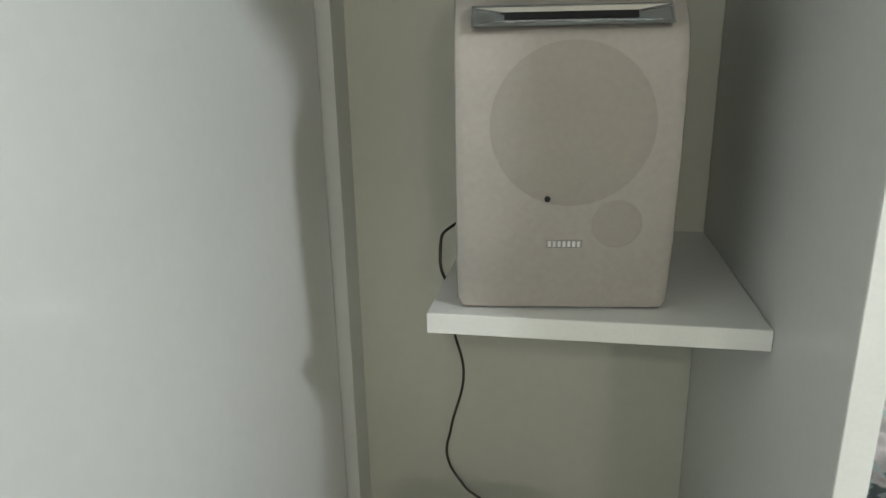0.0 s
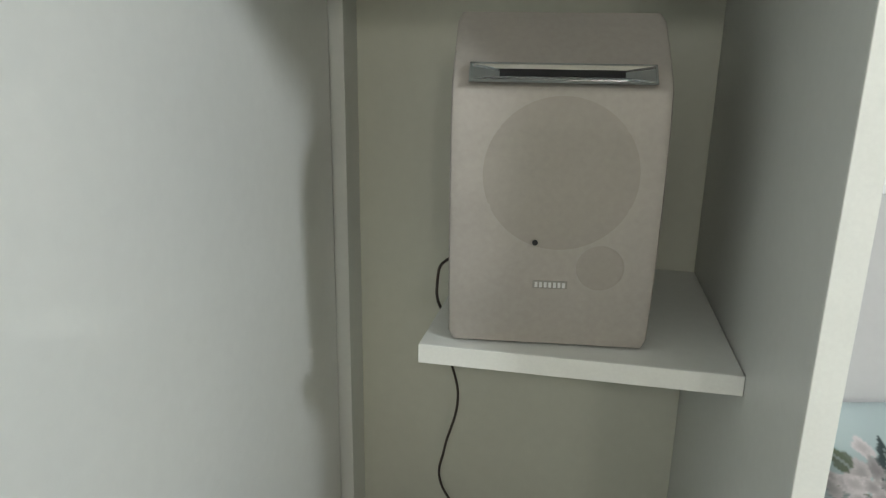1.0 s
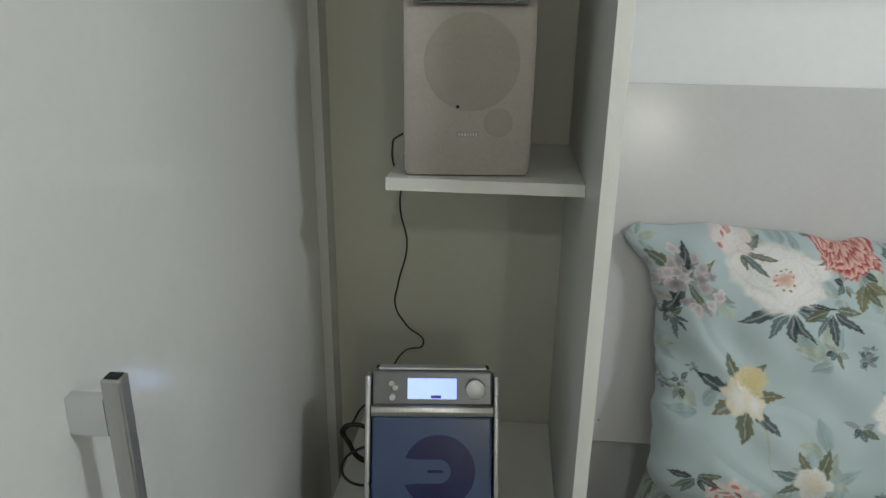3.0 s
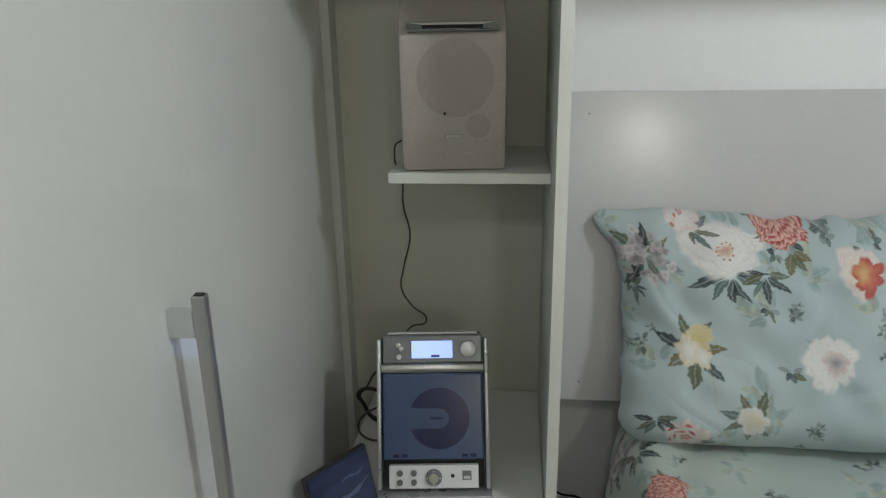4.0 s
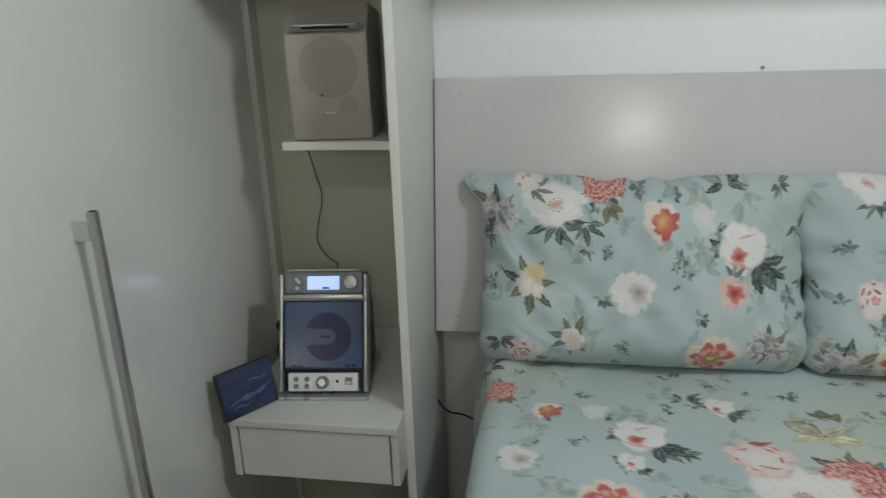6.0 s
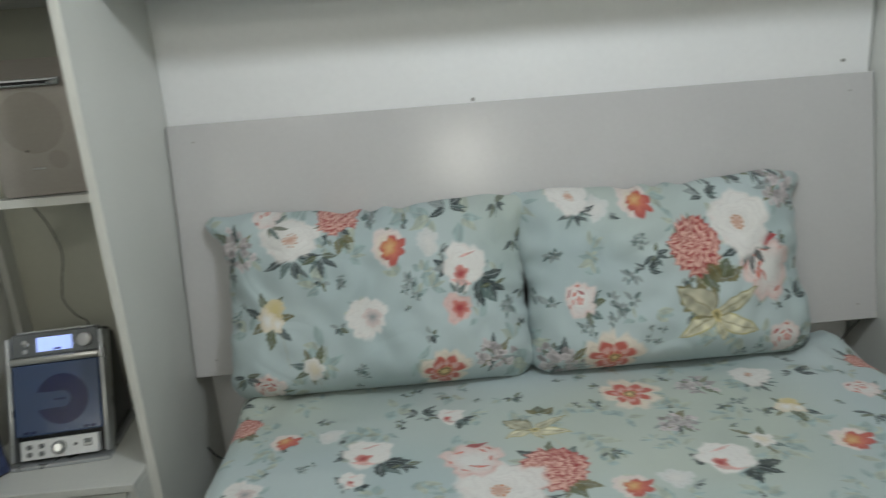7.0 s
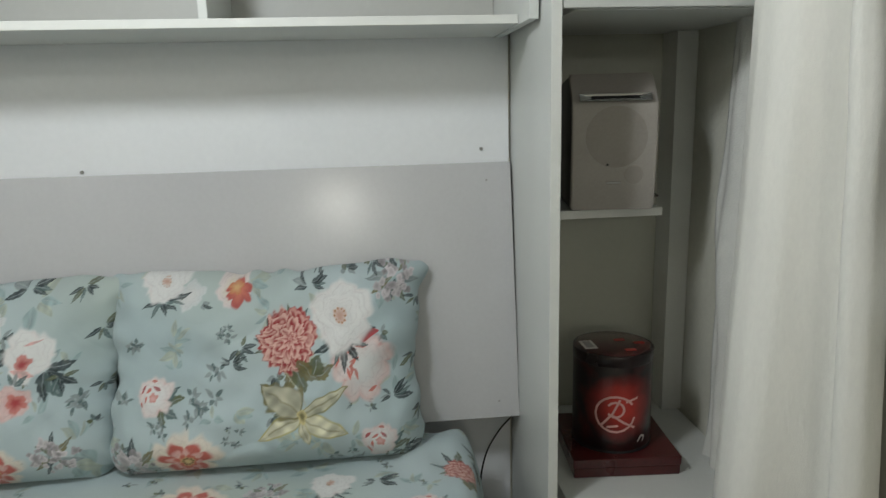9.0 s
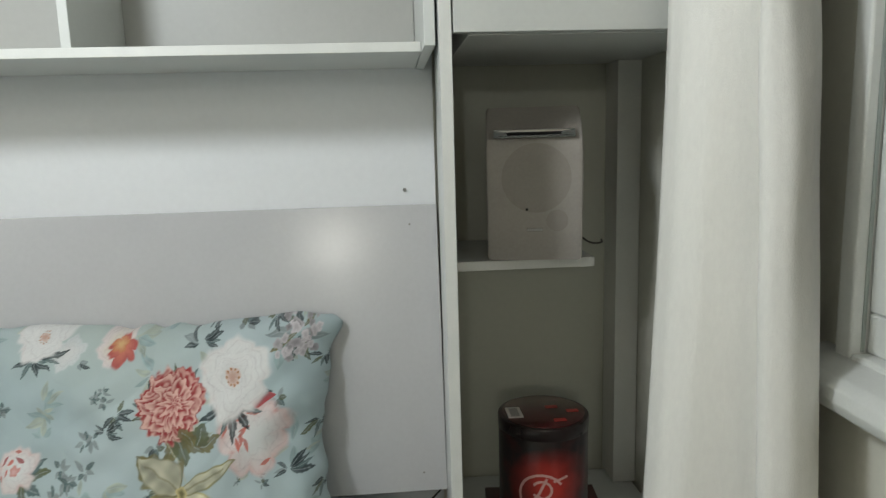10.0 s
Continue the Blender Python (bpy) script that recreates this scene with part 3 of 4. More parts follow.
part("button", leaning(rod(0.0045, 0.006, pose(-0.057, -0.003, 0.239, 90), 16, 0.001)), CHROME, cp)
part("button", leaning(rod(0.0045, 0.006, pose(-0.052, -0.003, 0.233, 90), 16, 0.001)), CHROME, cp)
part("button", leaning(rod(0.0045, 0.006, pose(-0.056, -0.003, 0.220, 90), 16, 0.001)), PALESILVER, cp)
part("lid", leaning(box(-W / 2 + 0.014, W / 2 - 0.014, 0.004, 0.040, 0.2565, 0.2605, 0.0015)), PALESILVER, cp)

# ---- disc case leaning beside the stereo ----
pic = material("dark_blue_picture", (0.035, 0.050, 0.125), 0.22, spread=0.3, scale=24, coat=0.4, dark=(0.008, 0.010, 0.035), stretch=(0.6, 1, 1.6))
pale = material("pale_blue_streak", (0.10, 0.135, 0.25), 0.3, spread=0.4, scale=60, dark=(0.03, 0.05, 0.12))
dc = thing("disc_case", (-0.318, -0.412, NS), "dark blue disc case leaning beside the stereo", "disc case")
dc.matrix_basis = pose(-0.314, -0.415, NS, -14, 0, 56)
part("case", box(-0.062, 0.062, -0.006, 0.006, 0.0, 0.098, 0.0012), BLACKCASE, dc)
part("cover", box(-0.059, 0.059, -0.0068, -0.0055, 0.003, 0.095), pic, dc, "glossy dark blue cover")
own = bmesh.new()
for x0, x1, z0, z1, w0 in ((-0.050, 0.054, 0.026, 0.046, 0.0075), (-0.045, 0.010, 0.018, 0.024, 0.003), (0.0, 0.050, 0.062, 0.066, 0.002)):
    lo, hi = [], []
    for k in range(17):
        s_ = k / 16
        x = x0 + (x1 - x0) * s_
        z = z0 + (z1 - z0) * s_ + 0.003 * math.sin(7 * s_)
        w = 0.0006 + w0 * math.sin(math.pi * s_) ** 1.2 * (0.7 + 0.3 * math.sin(19 * s_))
        lo.append(own.verts.new((x, -0.0072, z - w)))
        hi.append(own.verts.new((x, -0.0072, z + w * 0.7)))
    for k in range(16):
        own.faces.new((lo[k], lo[k + 1], hi[k + 1], hi[k]))
part("cover_streak", own, pale, dc)

# ---- red tin on a red box ----
bx = thing("gift_box", (1.840, -0.226, NS + 0.0122), "flat dark red lacquered box on the nightstand", "box", turn=-4)
part("base", box(-0.108, 0.108, -0.106, 0.106, 0.0, 0.020, 0.0015), RED, bx)
part("lid", box(-0.110, 0.110, -0.108, 0.108, 0.0212, 0.040, 0.002), RED, bx)
TR, TH = 0.0815, 0.208
TINMAT = bpy.data.materials.new("printed_tin")
TINMAT.use_nodes = True
nt = TINMAT.node_tree
b = nt.nodes["Principled BSDF"]
b.inputs["Roughness"].default_value, b.inputs["Metallic"].default_value, b.inputs["Coat Weight"].default_value = 0.3, 0.2, 0.4
co = nt.nodes.new("ShaderNodeTexCoord")
mp = nt.nodes.new("ShaderNodeMapping")
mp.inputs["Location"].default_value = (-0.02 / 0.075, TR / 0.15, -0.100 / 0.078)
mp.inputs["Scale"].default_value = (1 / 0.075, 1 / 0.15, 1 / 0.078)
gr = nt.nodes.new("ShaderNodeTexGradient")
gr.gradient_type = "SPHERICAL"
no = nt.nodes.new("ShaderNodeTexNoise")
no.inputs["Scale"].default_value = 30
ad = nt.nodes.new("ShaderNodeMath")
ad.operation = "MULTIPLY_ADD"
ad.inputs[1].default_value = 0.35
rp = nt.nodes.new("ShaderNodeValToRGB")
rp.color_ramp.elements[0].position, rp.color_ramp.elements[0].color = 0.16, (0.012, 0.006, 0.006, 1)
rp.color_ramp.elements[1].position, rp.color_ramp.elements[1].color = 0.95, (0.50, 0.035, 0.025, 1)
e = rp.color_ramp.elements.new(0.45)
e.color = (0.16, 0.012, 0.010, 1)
nt.links.new(co.outputs["Object"], mp.inputs[0])
nt.links.new(co.outputs["Object"], no.inputs["Vector"])
nt.links.new(mp.outputs[0], gr.inputs[0])
nt.links.new(no.outputs[0], ad.inputs[0])
nt.links.new(gr.outputs[1], ad.inputs[2])
nt.links.new(ad.outputs[0], rp.inputs[0])
nt.links.new(rp.outputs[0], b.inputs["Base Color"])
tin = thing("tin", (1.832, -0.232, NS + 0.0524), "round dark red printed tin with a pale emblem", "tin", turn=-20)
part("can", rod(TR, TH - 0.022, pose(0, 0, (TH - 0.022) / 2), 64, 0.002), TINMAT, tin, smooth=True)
lidm = part("lid", rod(TR + 0.0012, 0.024, pose(0, 0, TH - 0.012), 64, 0.003), material("dark_tin_lid", (0.020, 0.010, 0.010), 0.28, 0.3, spread=0.3, scale=20, coat=0.4), tin, "near-black lid", smooth=True)
part("lid_top", rod(TR - 0.006, 0.002, pose(0, 0, TH), 64, 0.0006), material("dark_red_lid_top", (0.085, 0.012, 0.012), 0.25, 0.1, spread=0.5, scale=22, coat=0.5, dark=(0.012, 0.006, 0.006)), lidm, "dark red printed lid top", smooth=True)
part("bottom_rim", rod(TR + 0.0015, 0.005, pose(0, 0, 0.0026), 64, 0.001), BLACKCASE, tin, smooth=True)
own = box(-0.0135, 0.0135, -0.024, 0.024, TH + 0.0008, TH + 0.0016)
bmesh.ops.transform(own, matrix=pose(-0.050, -0.020, 0, 0, 0, 20), verts=own.verts)
part("sticker", own, PAPER, lidm, "pale paper sticker")
own = box(-0.008, 0.008, -0.018, 0.018, TH + 0.0014, TH + 0.0020)
bmesh.ops.transform(own, matrix=pose(-0.050, -0.020, 0, 0, 0, 20), verts=own.verts)
part("sticker_mark", own, CASE, lidm)
for x, y in ((0.035, -0.035), (0.012, 0.022), (0.052, 0.012)):
    own = box(-0.011, 0.011, -0.006, 0.006, TH + 0.0008, TH + 0.0015)
    bmesh.ops.transform(own, matrix=pose(x, y, 0, 0, 0, 20), verts=own.verts)
    part("lid_mark", own, REDLIGHT, lidm)


def wrapped(strokes, width, lift, name, mat, parent, lab=""):
    """Flat strokes laid round the can: (angle in degrees, height) runs."""
    o = bmesh.new()
    for run in strokes:
        pts = np.array(run, float)
        dense = []
        for k in range(len(pts) - 1):
            for s in np.linspace(0, 1, 7)[: 7 if k == len(pts) - 2 else 6]:
                dense.append(pts[k] * (1 - s) + pts[k + 1] * s)
        dense = np.array(dense)
        arc = np.column_stack((np.radians(dense[:, 0]) * TR, dense[:, 1]))
        tang = np.gradient(arc, axis=0)
        tang /= np.linalg.norm(tang, axis=1)[:, None] + 1e-9
        nor = np.column_stack((-tang[:, 1], tang[:, 0]))
        rows = []
        for s in (-1, 1):
            q = arc + nor * width / 2 * s
            rows.append([o.verts.new(((TR + lift) * math.sin(a / TR), -(TR + lift) * math.cos(a / TR), z)) for a, z in q])
        for k in range(len(dense) - 1):
            o.faces.new((rows[0][k], rows[0][k + 1], rows[1][k + 1], rows[1][k]))
    bmesh.ops.recalc_face_normals(o, faces=o.faces[:])
    return part(name, o, mat, parent, lab)


ringrun = [(6 + 28 * math.cos(a), 0.086 + 0.038 * math.sin(a)) for a in np.linspace(0.55, 2 * math.pi - 0.2, 18)]
curl = [(6 + 12 * math.cos(a), 0.096 + 0.016 * math.sin(a)) for a in np.linspace(-2.6, 2.6, 12)]
wrapped([ringrun, curl, [(-14, 0.060), (2, 0.088), (12, 0.118)], [(2, 0.084), (18, 0.068), (34, 0.056)], [(20, 0.112), (38, 0.120)], [(-6, 0.058), (10, 0.062)]], 0.0046, 0.0009, "emblem", PALEPRINT, tin, "pale pink interlaced emblem of plain strokes")
wrapped([[(40, 0.022), (47, 0.034), (53, 0.030), (50, 0.020)]], 0.004, 0.0009, "small_mark", PAPER, tin)

# ---- curtain ----
ct = thing("curtain", (2.034, -0.55, 0), "cream curtain hanging in deep folds before the window", "curtain")


def hanging(name, path_fn, n, z0, z1, nz, mat, lab, thick):
    o = bmesh.new()
    rows = []
    for k in range(nz + 1):
        s = k / nz
        z = z0 + (z1 - z0) * s
        rows.append([o.verts.new((*path_fn(i / n, s), z)) for i in range(n + 1)])
    for k in range(nz):
        for i in range(n):
            o.faces.new((rows[k][i], rows[k][i + 1], rows[k + 1][i + 1], rows[k + 1][i]))
    bmesh.ops.recalc_face_normals(o, faces=o.faces[:])
    ob = part(name, o, mat, ct, lab, smooth=True)
    so = ob.modifiers.new("cloth", "SOLIDIFY")
    so.thickness = thick
    return ob


# the drape's plan at sill height: a broad bulging fold, a crease, a narrower fold behind it
PLAN = np.array(((2.052, -0.44), (2.000, -0.455), (1.955, -0.485), (1.922, -0.525), (1.906, -0.570), (1.909, -0.610), (1.926, -0.640), (1.960, -0.660), (1.996, -0.680),
                 (2.000, -0.698), (1.972, -0.716), (1.945, -0.734), (1.947, -0.752), (1.968, -0.764), (1.996, -0.756), (2.018, -0.735), (2.030, -0.700), (2.042, -0.675)))
run = np.concatenate(((0,), np.cumsum(np.hypot(*np.diff(PLAN, axis=0).T))))
run = run / run[-1]


def main_fold(u, s):
    # averaged along the run so that the folds are round
    q = [(float(np.interp(u + d, run, PLAN[:, 0])), float(np.interp(u + d, run, PLAN[:, 1]))) for d in (-0.012, -0.006, 0, 0.006, 0.012)]
    x, y = sum(p[0] for p in q) / 5, sum(p[1] for p in q) / 5
    low = (1.15 - (0.02 + 2.33 * s)) / 1.15
    front = math.exp(-((u - 0.40) / 0.22) ** 2)
    x += (-0.075 * low - 0.015 * abs(low)) * front
    back = min(1, max(0, (u - 0.5) / 0.15)) * (1 - front)
    y += -0.075 * low * front - (0.075 + 0.10 * (u - 0.6)) * low * back
    fold2 = math.exp(-((u - 0.80) / 0.10) ** 2)
    crease = 0.0026 * math.sin(46 * s - 22 * u) * fold2 * max(0, math.sin(11 * s + 1))
    crumple = 0.0018 * math.sin(9 * s + 13 * u + 2 * math.sin(6 * s)) + 0.0010 * math.sin(21 * s - 17 * u)
    return x - 2.034 + crumple + crease, y + 0.55 + crumple * 0.6 - crease


hanging("drape", main_fold, 170, 0.02, 2.35, 60, CURTAIN, "heavy cream cloth", 0.002)


def lining_fold(u, s):
    x, y = 2.050 - 0.016 * u, -0.235 - 0.205 * u
    x += 0.012 * math.sin(2 * math.pi * u * 2.2 + 3 * s) * min(1, 6 * u) + 0.005 * math.sin(23 * s + 5 * u) + 0.003 * math.sin(51 * s + 9 * u)
    low = (1.15 - (0.02 + 2.33 * s)) / 1.15
    return x - 0.05 * max(low, -0.2) - 2.034, y + 0.55 + 0.006 * math.sin(17 * s) - 0.06 * low * (1 - u)


hanging("lining_edge", lining_fold, 40, 0.02, 2.35, 110, SHEER, "crumpled pale lining", 0.0015)
rail = part("rail", rod(0.012, 1.6, pose(0.0, -0.55, 2.37, 90), 20), ALU, ct, "slim rail")
for y in (0.1, -1.2):
    part("bracket", box(-0.006, 0.040, y - 0.01, y + 0.01, 2.36, 2.38, 0.002), ALU, ct)

# ---- bed linen: a repeated floral print, laid out motif by motif ----
C = {k: np.array(v) for k, v in dict(
    ground=(0.425, 0.52, 0.535), pale=(0.55, 0.63, 0.64), green=(0.47, 0.52, 0.43), white=(0.80, 0.79, 0.77), cream=(0.76, 0.69, 0.55), pink=(0.72, 0.42, 0.39),
    coral=(0.60, 0.150, 0.110), red=(0.40, 0.035, 0.040), orange=(0.66, 0.26, 0.12), yellow=(0.66, 0.56, 0.27), olive=(0.17, 0.15, 0.06), beige=(0.54, 0.52, 0.39),
    slate=(0.016, 0.030, 0.033), teal=(0.09, 0.14, 0.135), leaf=(0.11, 0.125, 0.06), lilac=(0.47, 0.43, 0.44), grey=(0.27, 0.31, 0.31)).items()}


def smoothstep(a, b, x):
    t = np.clip((x - a) / (b - a), 0, 1)
    return t * t * (3 - 2 * t)


class Print:
    """Colours of a cloth's vertices, from their flat place on the cloth (u, v in metres)."""

    def __init__(self, u, v, seed):
        self.r = np.random.RandomState(seed)
        self.flat = 1.0
        w = self.waves
        self.u = u + 0.0028 * w(u, v, 70) + 0.0014 * w(u, v, 190)
        self.v = v + 0.0028 * w(u, v, 70) + 0.0014 * w(u, v, 190)
        mott = w(u, v, 9) * 0.5 + w(u, v, 23) * 0.5
        self.c = C["ground"] + (C["pale"] - C["ground"]) * np.clip(0.25 + 0.45 * mott, 0, 1)[:, None]
        gtint = np.clip(0.6 * w(u, v, 7), 0, 0.6)[:, None]
        self.c = self.c * (1 - gtint) + C["green"] * gtint
        self.grain = w(u, v, 160) * 0.5 + w(u, v, 330) * 0.5
        # faint tonal leaves under the main motifs
        lo, hi = (u.min(), v.min()), (u.max(), v.max())
        area = (hi[0] - lo[0]) * (hi[1] - lo[1])
        C["tone1"], C["tone2"] = C["ground"] * (0.80, 0.86, 0.84), C["green"] * 0.92
        for _ in range(int(area * 150)):
            x, y = self.r.uniform(lo[0], hi[0]), self.r.uniform(lo[1], hi[1])
            self.spray(x, y, self.r.uniform(0.022, 0.05), self.r.randint(3, 6), ("tone1", "tone2"), self.r.uniform(1.2, 3.5), self.r.uniform(0, 6.28), self.r.uniform(0.16, 0.34))
        for _ in range(int(area * 70)):
            x, y = self.r.uniform(lo[0], hi[0]), self.r.uniform(lo[1], hi[1])
            self.spray(x, y, self.r.uniform(0.008, 0.019), 5, ("grey", "slate", "teal", "leaf"), 3.8, self.r.uniform(0, 6.28), 0.3)

    def waves(self, u, v, f):
        out = 0
        for _ in range(5):
            a, p = self.r.uniform(0, 6.283, 2)
            g = f * self.r.uniform(0.7, 1.3)
            out = out + np.sin(g * (u * math.cos(a) + v * math.sin(a)) + p)
        return out / 2.2

    def lay(self, idx, mask, colour):
        m = np.clip(mask, 0, 1)[:, None]
        self.c[idx] = self.c[idx] * (1 - m) + colour * m

    def near(self, x, y, r):
        idx = np.nonzero((np.abs(self.u - x) < r) & (np.abs(self.v - y) < r))[0]
        du, dv = self.u[idx] - x, (self.v[idx] - y) / self.flat
        return idx, np.hypot(du, dv), np.arctan2(dv, du)

    def petals(self, x, y, r, n, depth, inner, outer, phase=0, edge=None, vein=0.25):
        idx, d, a = self.near(x, y, r * 1.4)
        if not len(idx):
            return
        g = self.grain[idx]
        lobe = np.abs(np.cos(n * (a - phase) / 2 + 0.25 * np.sin(2 * a + phase))) ** 0.55
        rad = r * (1 - depth + depth * lobe + 0.07 * np.sin(3 * a + phase) + 0.05 * np.sin(5 * a - 2 * phase) + 0.035 * np.sin(13 * a + 3 * phase))
        t = d / rad + 0.028 * g * min(1, r / 0.03)
        col = inner + (outer - inner) * smoothstep(0.15, 0.95, t)[:, None]
        streak = vein * (0.5 + 0.5 * np.sin(a * n * 4 + 4 * g)) * smoothstep(0.2, 0.6, t)
        # shade where one row of petals tucks under the next
        if r > 0.022:
            for k, q in enumerate((0.36, 0.62, 0.82)):
                row = q + 0.10 * np.cos((n - k) * a + phase * (k + 2)) + 0.04 * g
                streak = streak + 0.42 * smoothstep(0.07, 0.0, np.abs(t - row)) * (t > row)
        col = col * (1 - 0.30 * np.clip(streak, 0, 1)[:, None] * np.array((0.88, 1.0, 0.96)))
        if edge is not None:
            e = (smoothstep(0.72, 0.95, t) * (0.35 + 0.65 * (lobe < 0.6)) * (0.6 + 0.4 * g))[:, None] * 0.6
            col = col * (1 - np.clip(e, 0, 1)) + edge * np.clip(e, 0, 1)
        self.lay(idx, smoothstep(1.09, 0.88, t) * 0.96, col)

    def leaf(self, x, y, length, width, angle, colour, rib=None):
        idx, d, a = self.near(x, y, length * 1.1)
        if not len(idx):
            return
        lx = d * np.cos(a - angle) / length
        ly = d * np.sin(a - angle) / length
        w = width / length * np.clip(np.sin(np.pi * np.clip(lx, 0, 1) ** 0.8), 0, 1)
        if colour.sum() < 0.45 and length > 0.02:
            w = w * (1 + 0.14 * np.sin(lx * 24 - 6 * np.abs(ly) / max(width / length, 1e-3)))
        ly = ly + 0.08 * width / length * np.sin(lx * 5)
        inside = smoothstep(1.05, 0.84, np.abs(ly) / np.maximum(w, 1e-4)) * (lx > 0) * (lx < 1)
        shade = colour * (0.95 + 0.22 * np.clip(self.grain[idx], -1, 1) + 0.35 * (np.abs(ly) / np.maximum(w, 1e-4) - 0.5) * (ly > 0))[:, None]
        self.lay(idx, inside * (0.88 + 0.1 * self.grain[idx]), shade)
        if rib is not None:
            self.lay(idx, (np.abs(ly) < 0.018) * (lx > 0.05) * (lx < 0.8) * 0.45, rib)

    def spray(self, x, y, r, n, colours, spread=6.283, toward=0.0, slim=0.30):
        for k in range(n):
            a = toward + spread * ((k + self.r.uniform(-0.25, 0.25)) / max(n - 1, 1) - 0.5)
            s = self.r.uniform(0.65, 1.05)
            self.leaf(x + 0.12 * r * math.cos(a), y + 0.12 * r * math.sin(a), r * s, r * s * slim * self.r.uniform(0.7, 1.1), a, C[colours[k % len(colours)]], C["pale"] * 0.8)

    def stem(self, x0, y0, x1, y1, colour, w=0.0011):
        dx, dy = x1 - x0, y1 - y0
        n2 = dx * dx + dy * dy
        t = np.clip(((self.u - x0) * dx + (self.v - y0) * dy) / n2, 0, 1)
        d = np.hypot(self.u - x0 - t * dx, self.v - y0 - t * dy)
        self.lay(np.arange(len(self.u)), (d < w) * 0.6, colour)

    # motifs
    def peony(self, x, y, r):
        self.spray(x + 0.1 * r, y - 0.5 * r, r * 1.15, 6, ("slate", "teal", "slate"), 2.6, -1.25, 0.14)
        self.petals(x, y, r * 1.08, 6, 0.17, C["white"], C["white"] * 0.98, 0.4, C["pink"] * 0.35 + C["white"] * 0.65, 0.16)
        self.petals(x, y + 0.05 * r, r * 0.62, 5, 0.2, C["white"] * 0.90, C["white"], 1.1, None, 0.12)
        self.petals(x, y, r * 0.25, 8, 0.3, C["coral"] * 0.45 + C["cream"] * 0.4, C["pink"] * 0.45 + C["cream"] * 0.5, 0.2)
        for k in range(10):
            a = 6.283 * k / 10
            self.petals(x + 0.2 * r * math.cos(a), y + 0.2 * r * math.sin(a), r * 0.035, 3, 0.1, C["olive"], C["orange"])

    def pinkpeony(self, x, y, r):
        self.petals(x, y, r, 8, 0.2, C["white"] * 0.95, C["pink"] * 0.45 + C["white"] * 0.55, 0.3, C["coral"], 0.15)
        for k in range(9):
            a = self.r.uniform(0, 6.28)
            q = r * self.r.uniform(0.25, 0.85)
            self.leaf(x + q * math.cos(a), y + q * math.sin(a), r * 0.34, r * 0.05, a + 1.7, C["coral"])
        self.leaf(x - 0.2 * r, y + 0.85 * r, r * 0.8, r * 0.16, 0.1, C["red"])

    def carnation(self, x, y, r):
        self.spray(x, y, r * 1.45, 5, ("teal", "leaf", "slate"), 2.6, 2.2, 0.16)
        self.spray(x + 0.25 * r, y - 0.7 * r, r * 0.95, 3, ("olive", "leaf"), 1.2, -1.2, 0.30)
        idx, d, a = self.near(x, y, r * 1.35)
        if not len(idx):
            return
        g = self.grain[idx]
        rad = r * (1 + 0.05 * np.sin(7 * a) + 0.05 * np.sin(17 * a + 2) + 0.04 * np.sin(29 * a))
        t = d / rad + 0.04 * g
        ring = np.floor(t * 3.4 + 0.22 * np.sin(8 * a) + 0.14 * g)
        f = t * 3.4 + 0.22 * np.sin(8 * a) + 0.14 * g - ring
        frill = 0.5 + 0.5 * np.sin(a * (14 + 3 * ring) + ring * 2.1 + 5 * g)
        f = smoothstep(0.12, 0.85, f * 0.72 + 0.36 * frill)[:, None]
        col = C["red"] * 0.85 * (1 - f) + (C["coral"] * 0.25 + C["pink"] * 0.50 + C["cream"] * 0.32) * f
        deep = smoothstep(0.55, 1.0, t * np.clip(np.sin(a + 0.6), 0, 1))[:, None] * 0.6
        col = col * (1 - deep) + C["red"] * deep
        self.lay(idx, smoothstep(1.04, 0.95, t), col)

    def rosette(self, x, y, r):
        self.petals(x, y, r * 1.12, 8, 0.22, C["cream"], C["cream"] * 0.6 + C["white"] * 0.3 + C["pink"] * 0.1, 0.2, None, 0.15)
        self.petals(x, y, r * 0.84, 7, 0.52, C["coral"] * 0.9, C["red"] * 0.4 + C["coral"] * 0.7, 0.2, C["red"], 0.35)
        self.petals(x, y, r * 0.58, 8, 0.40, C["cream"], C["pink"], 0.59, C["coral"], 0.25)
        self.petals(x, y, r * 0.40, 7, 0.35, C["coral"], C["coral"], 0.1)
        self.petals(x, y, r * 0.27, 8, 0.25, C["yellow"], C["orange"] * 0.5 + C["yellow"] * 0.5)
        for k in range(9):
            a = 6.283 * k / 9
            self.petals(x + 0.17 * r * math.cos(a), y + 0.17 * r * math.sin(a), r * 0.05, 3, 0.1, C["olive"] * 0.6, C["olive"])

    def rose(self, x, y, r):
        self.spray(x + 0.6 * r, y - 0.55 * r, r * 1.2, 4, ("slate", "teal", "slate"), 1.5, -0.8, 0.26)
        self.spray(x - 0.7 * r, y, r * 0.7, 3, ("slate", "grey"), 1.4, 3.1, 0.3)
        self.petals(x, y, r, 5, 0.15, C["white"] * 0.96, C["white"], 0.7, C["pink"] * 0.35 + C["white"] * 0.65, 0.08)
        self.petals(x - 0.22 * r, y - 0.28 * r, r * 0.30, 4, 0.25, C["red"], C["coral"] * 0.5 + C["pink"] * 0.5, 0.3, C["red"])
        self.leaf(x - 0.3 * r, y + 0.35 * r, r * 0.9, r * 0.06, 0.35, C["pink"])
        self.leaf(x - 0.6 * r, y - 0.5 * r, r * 1.0, r * 0.13, -0.3, C["pink"])

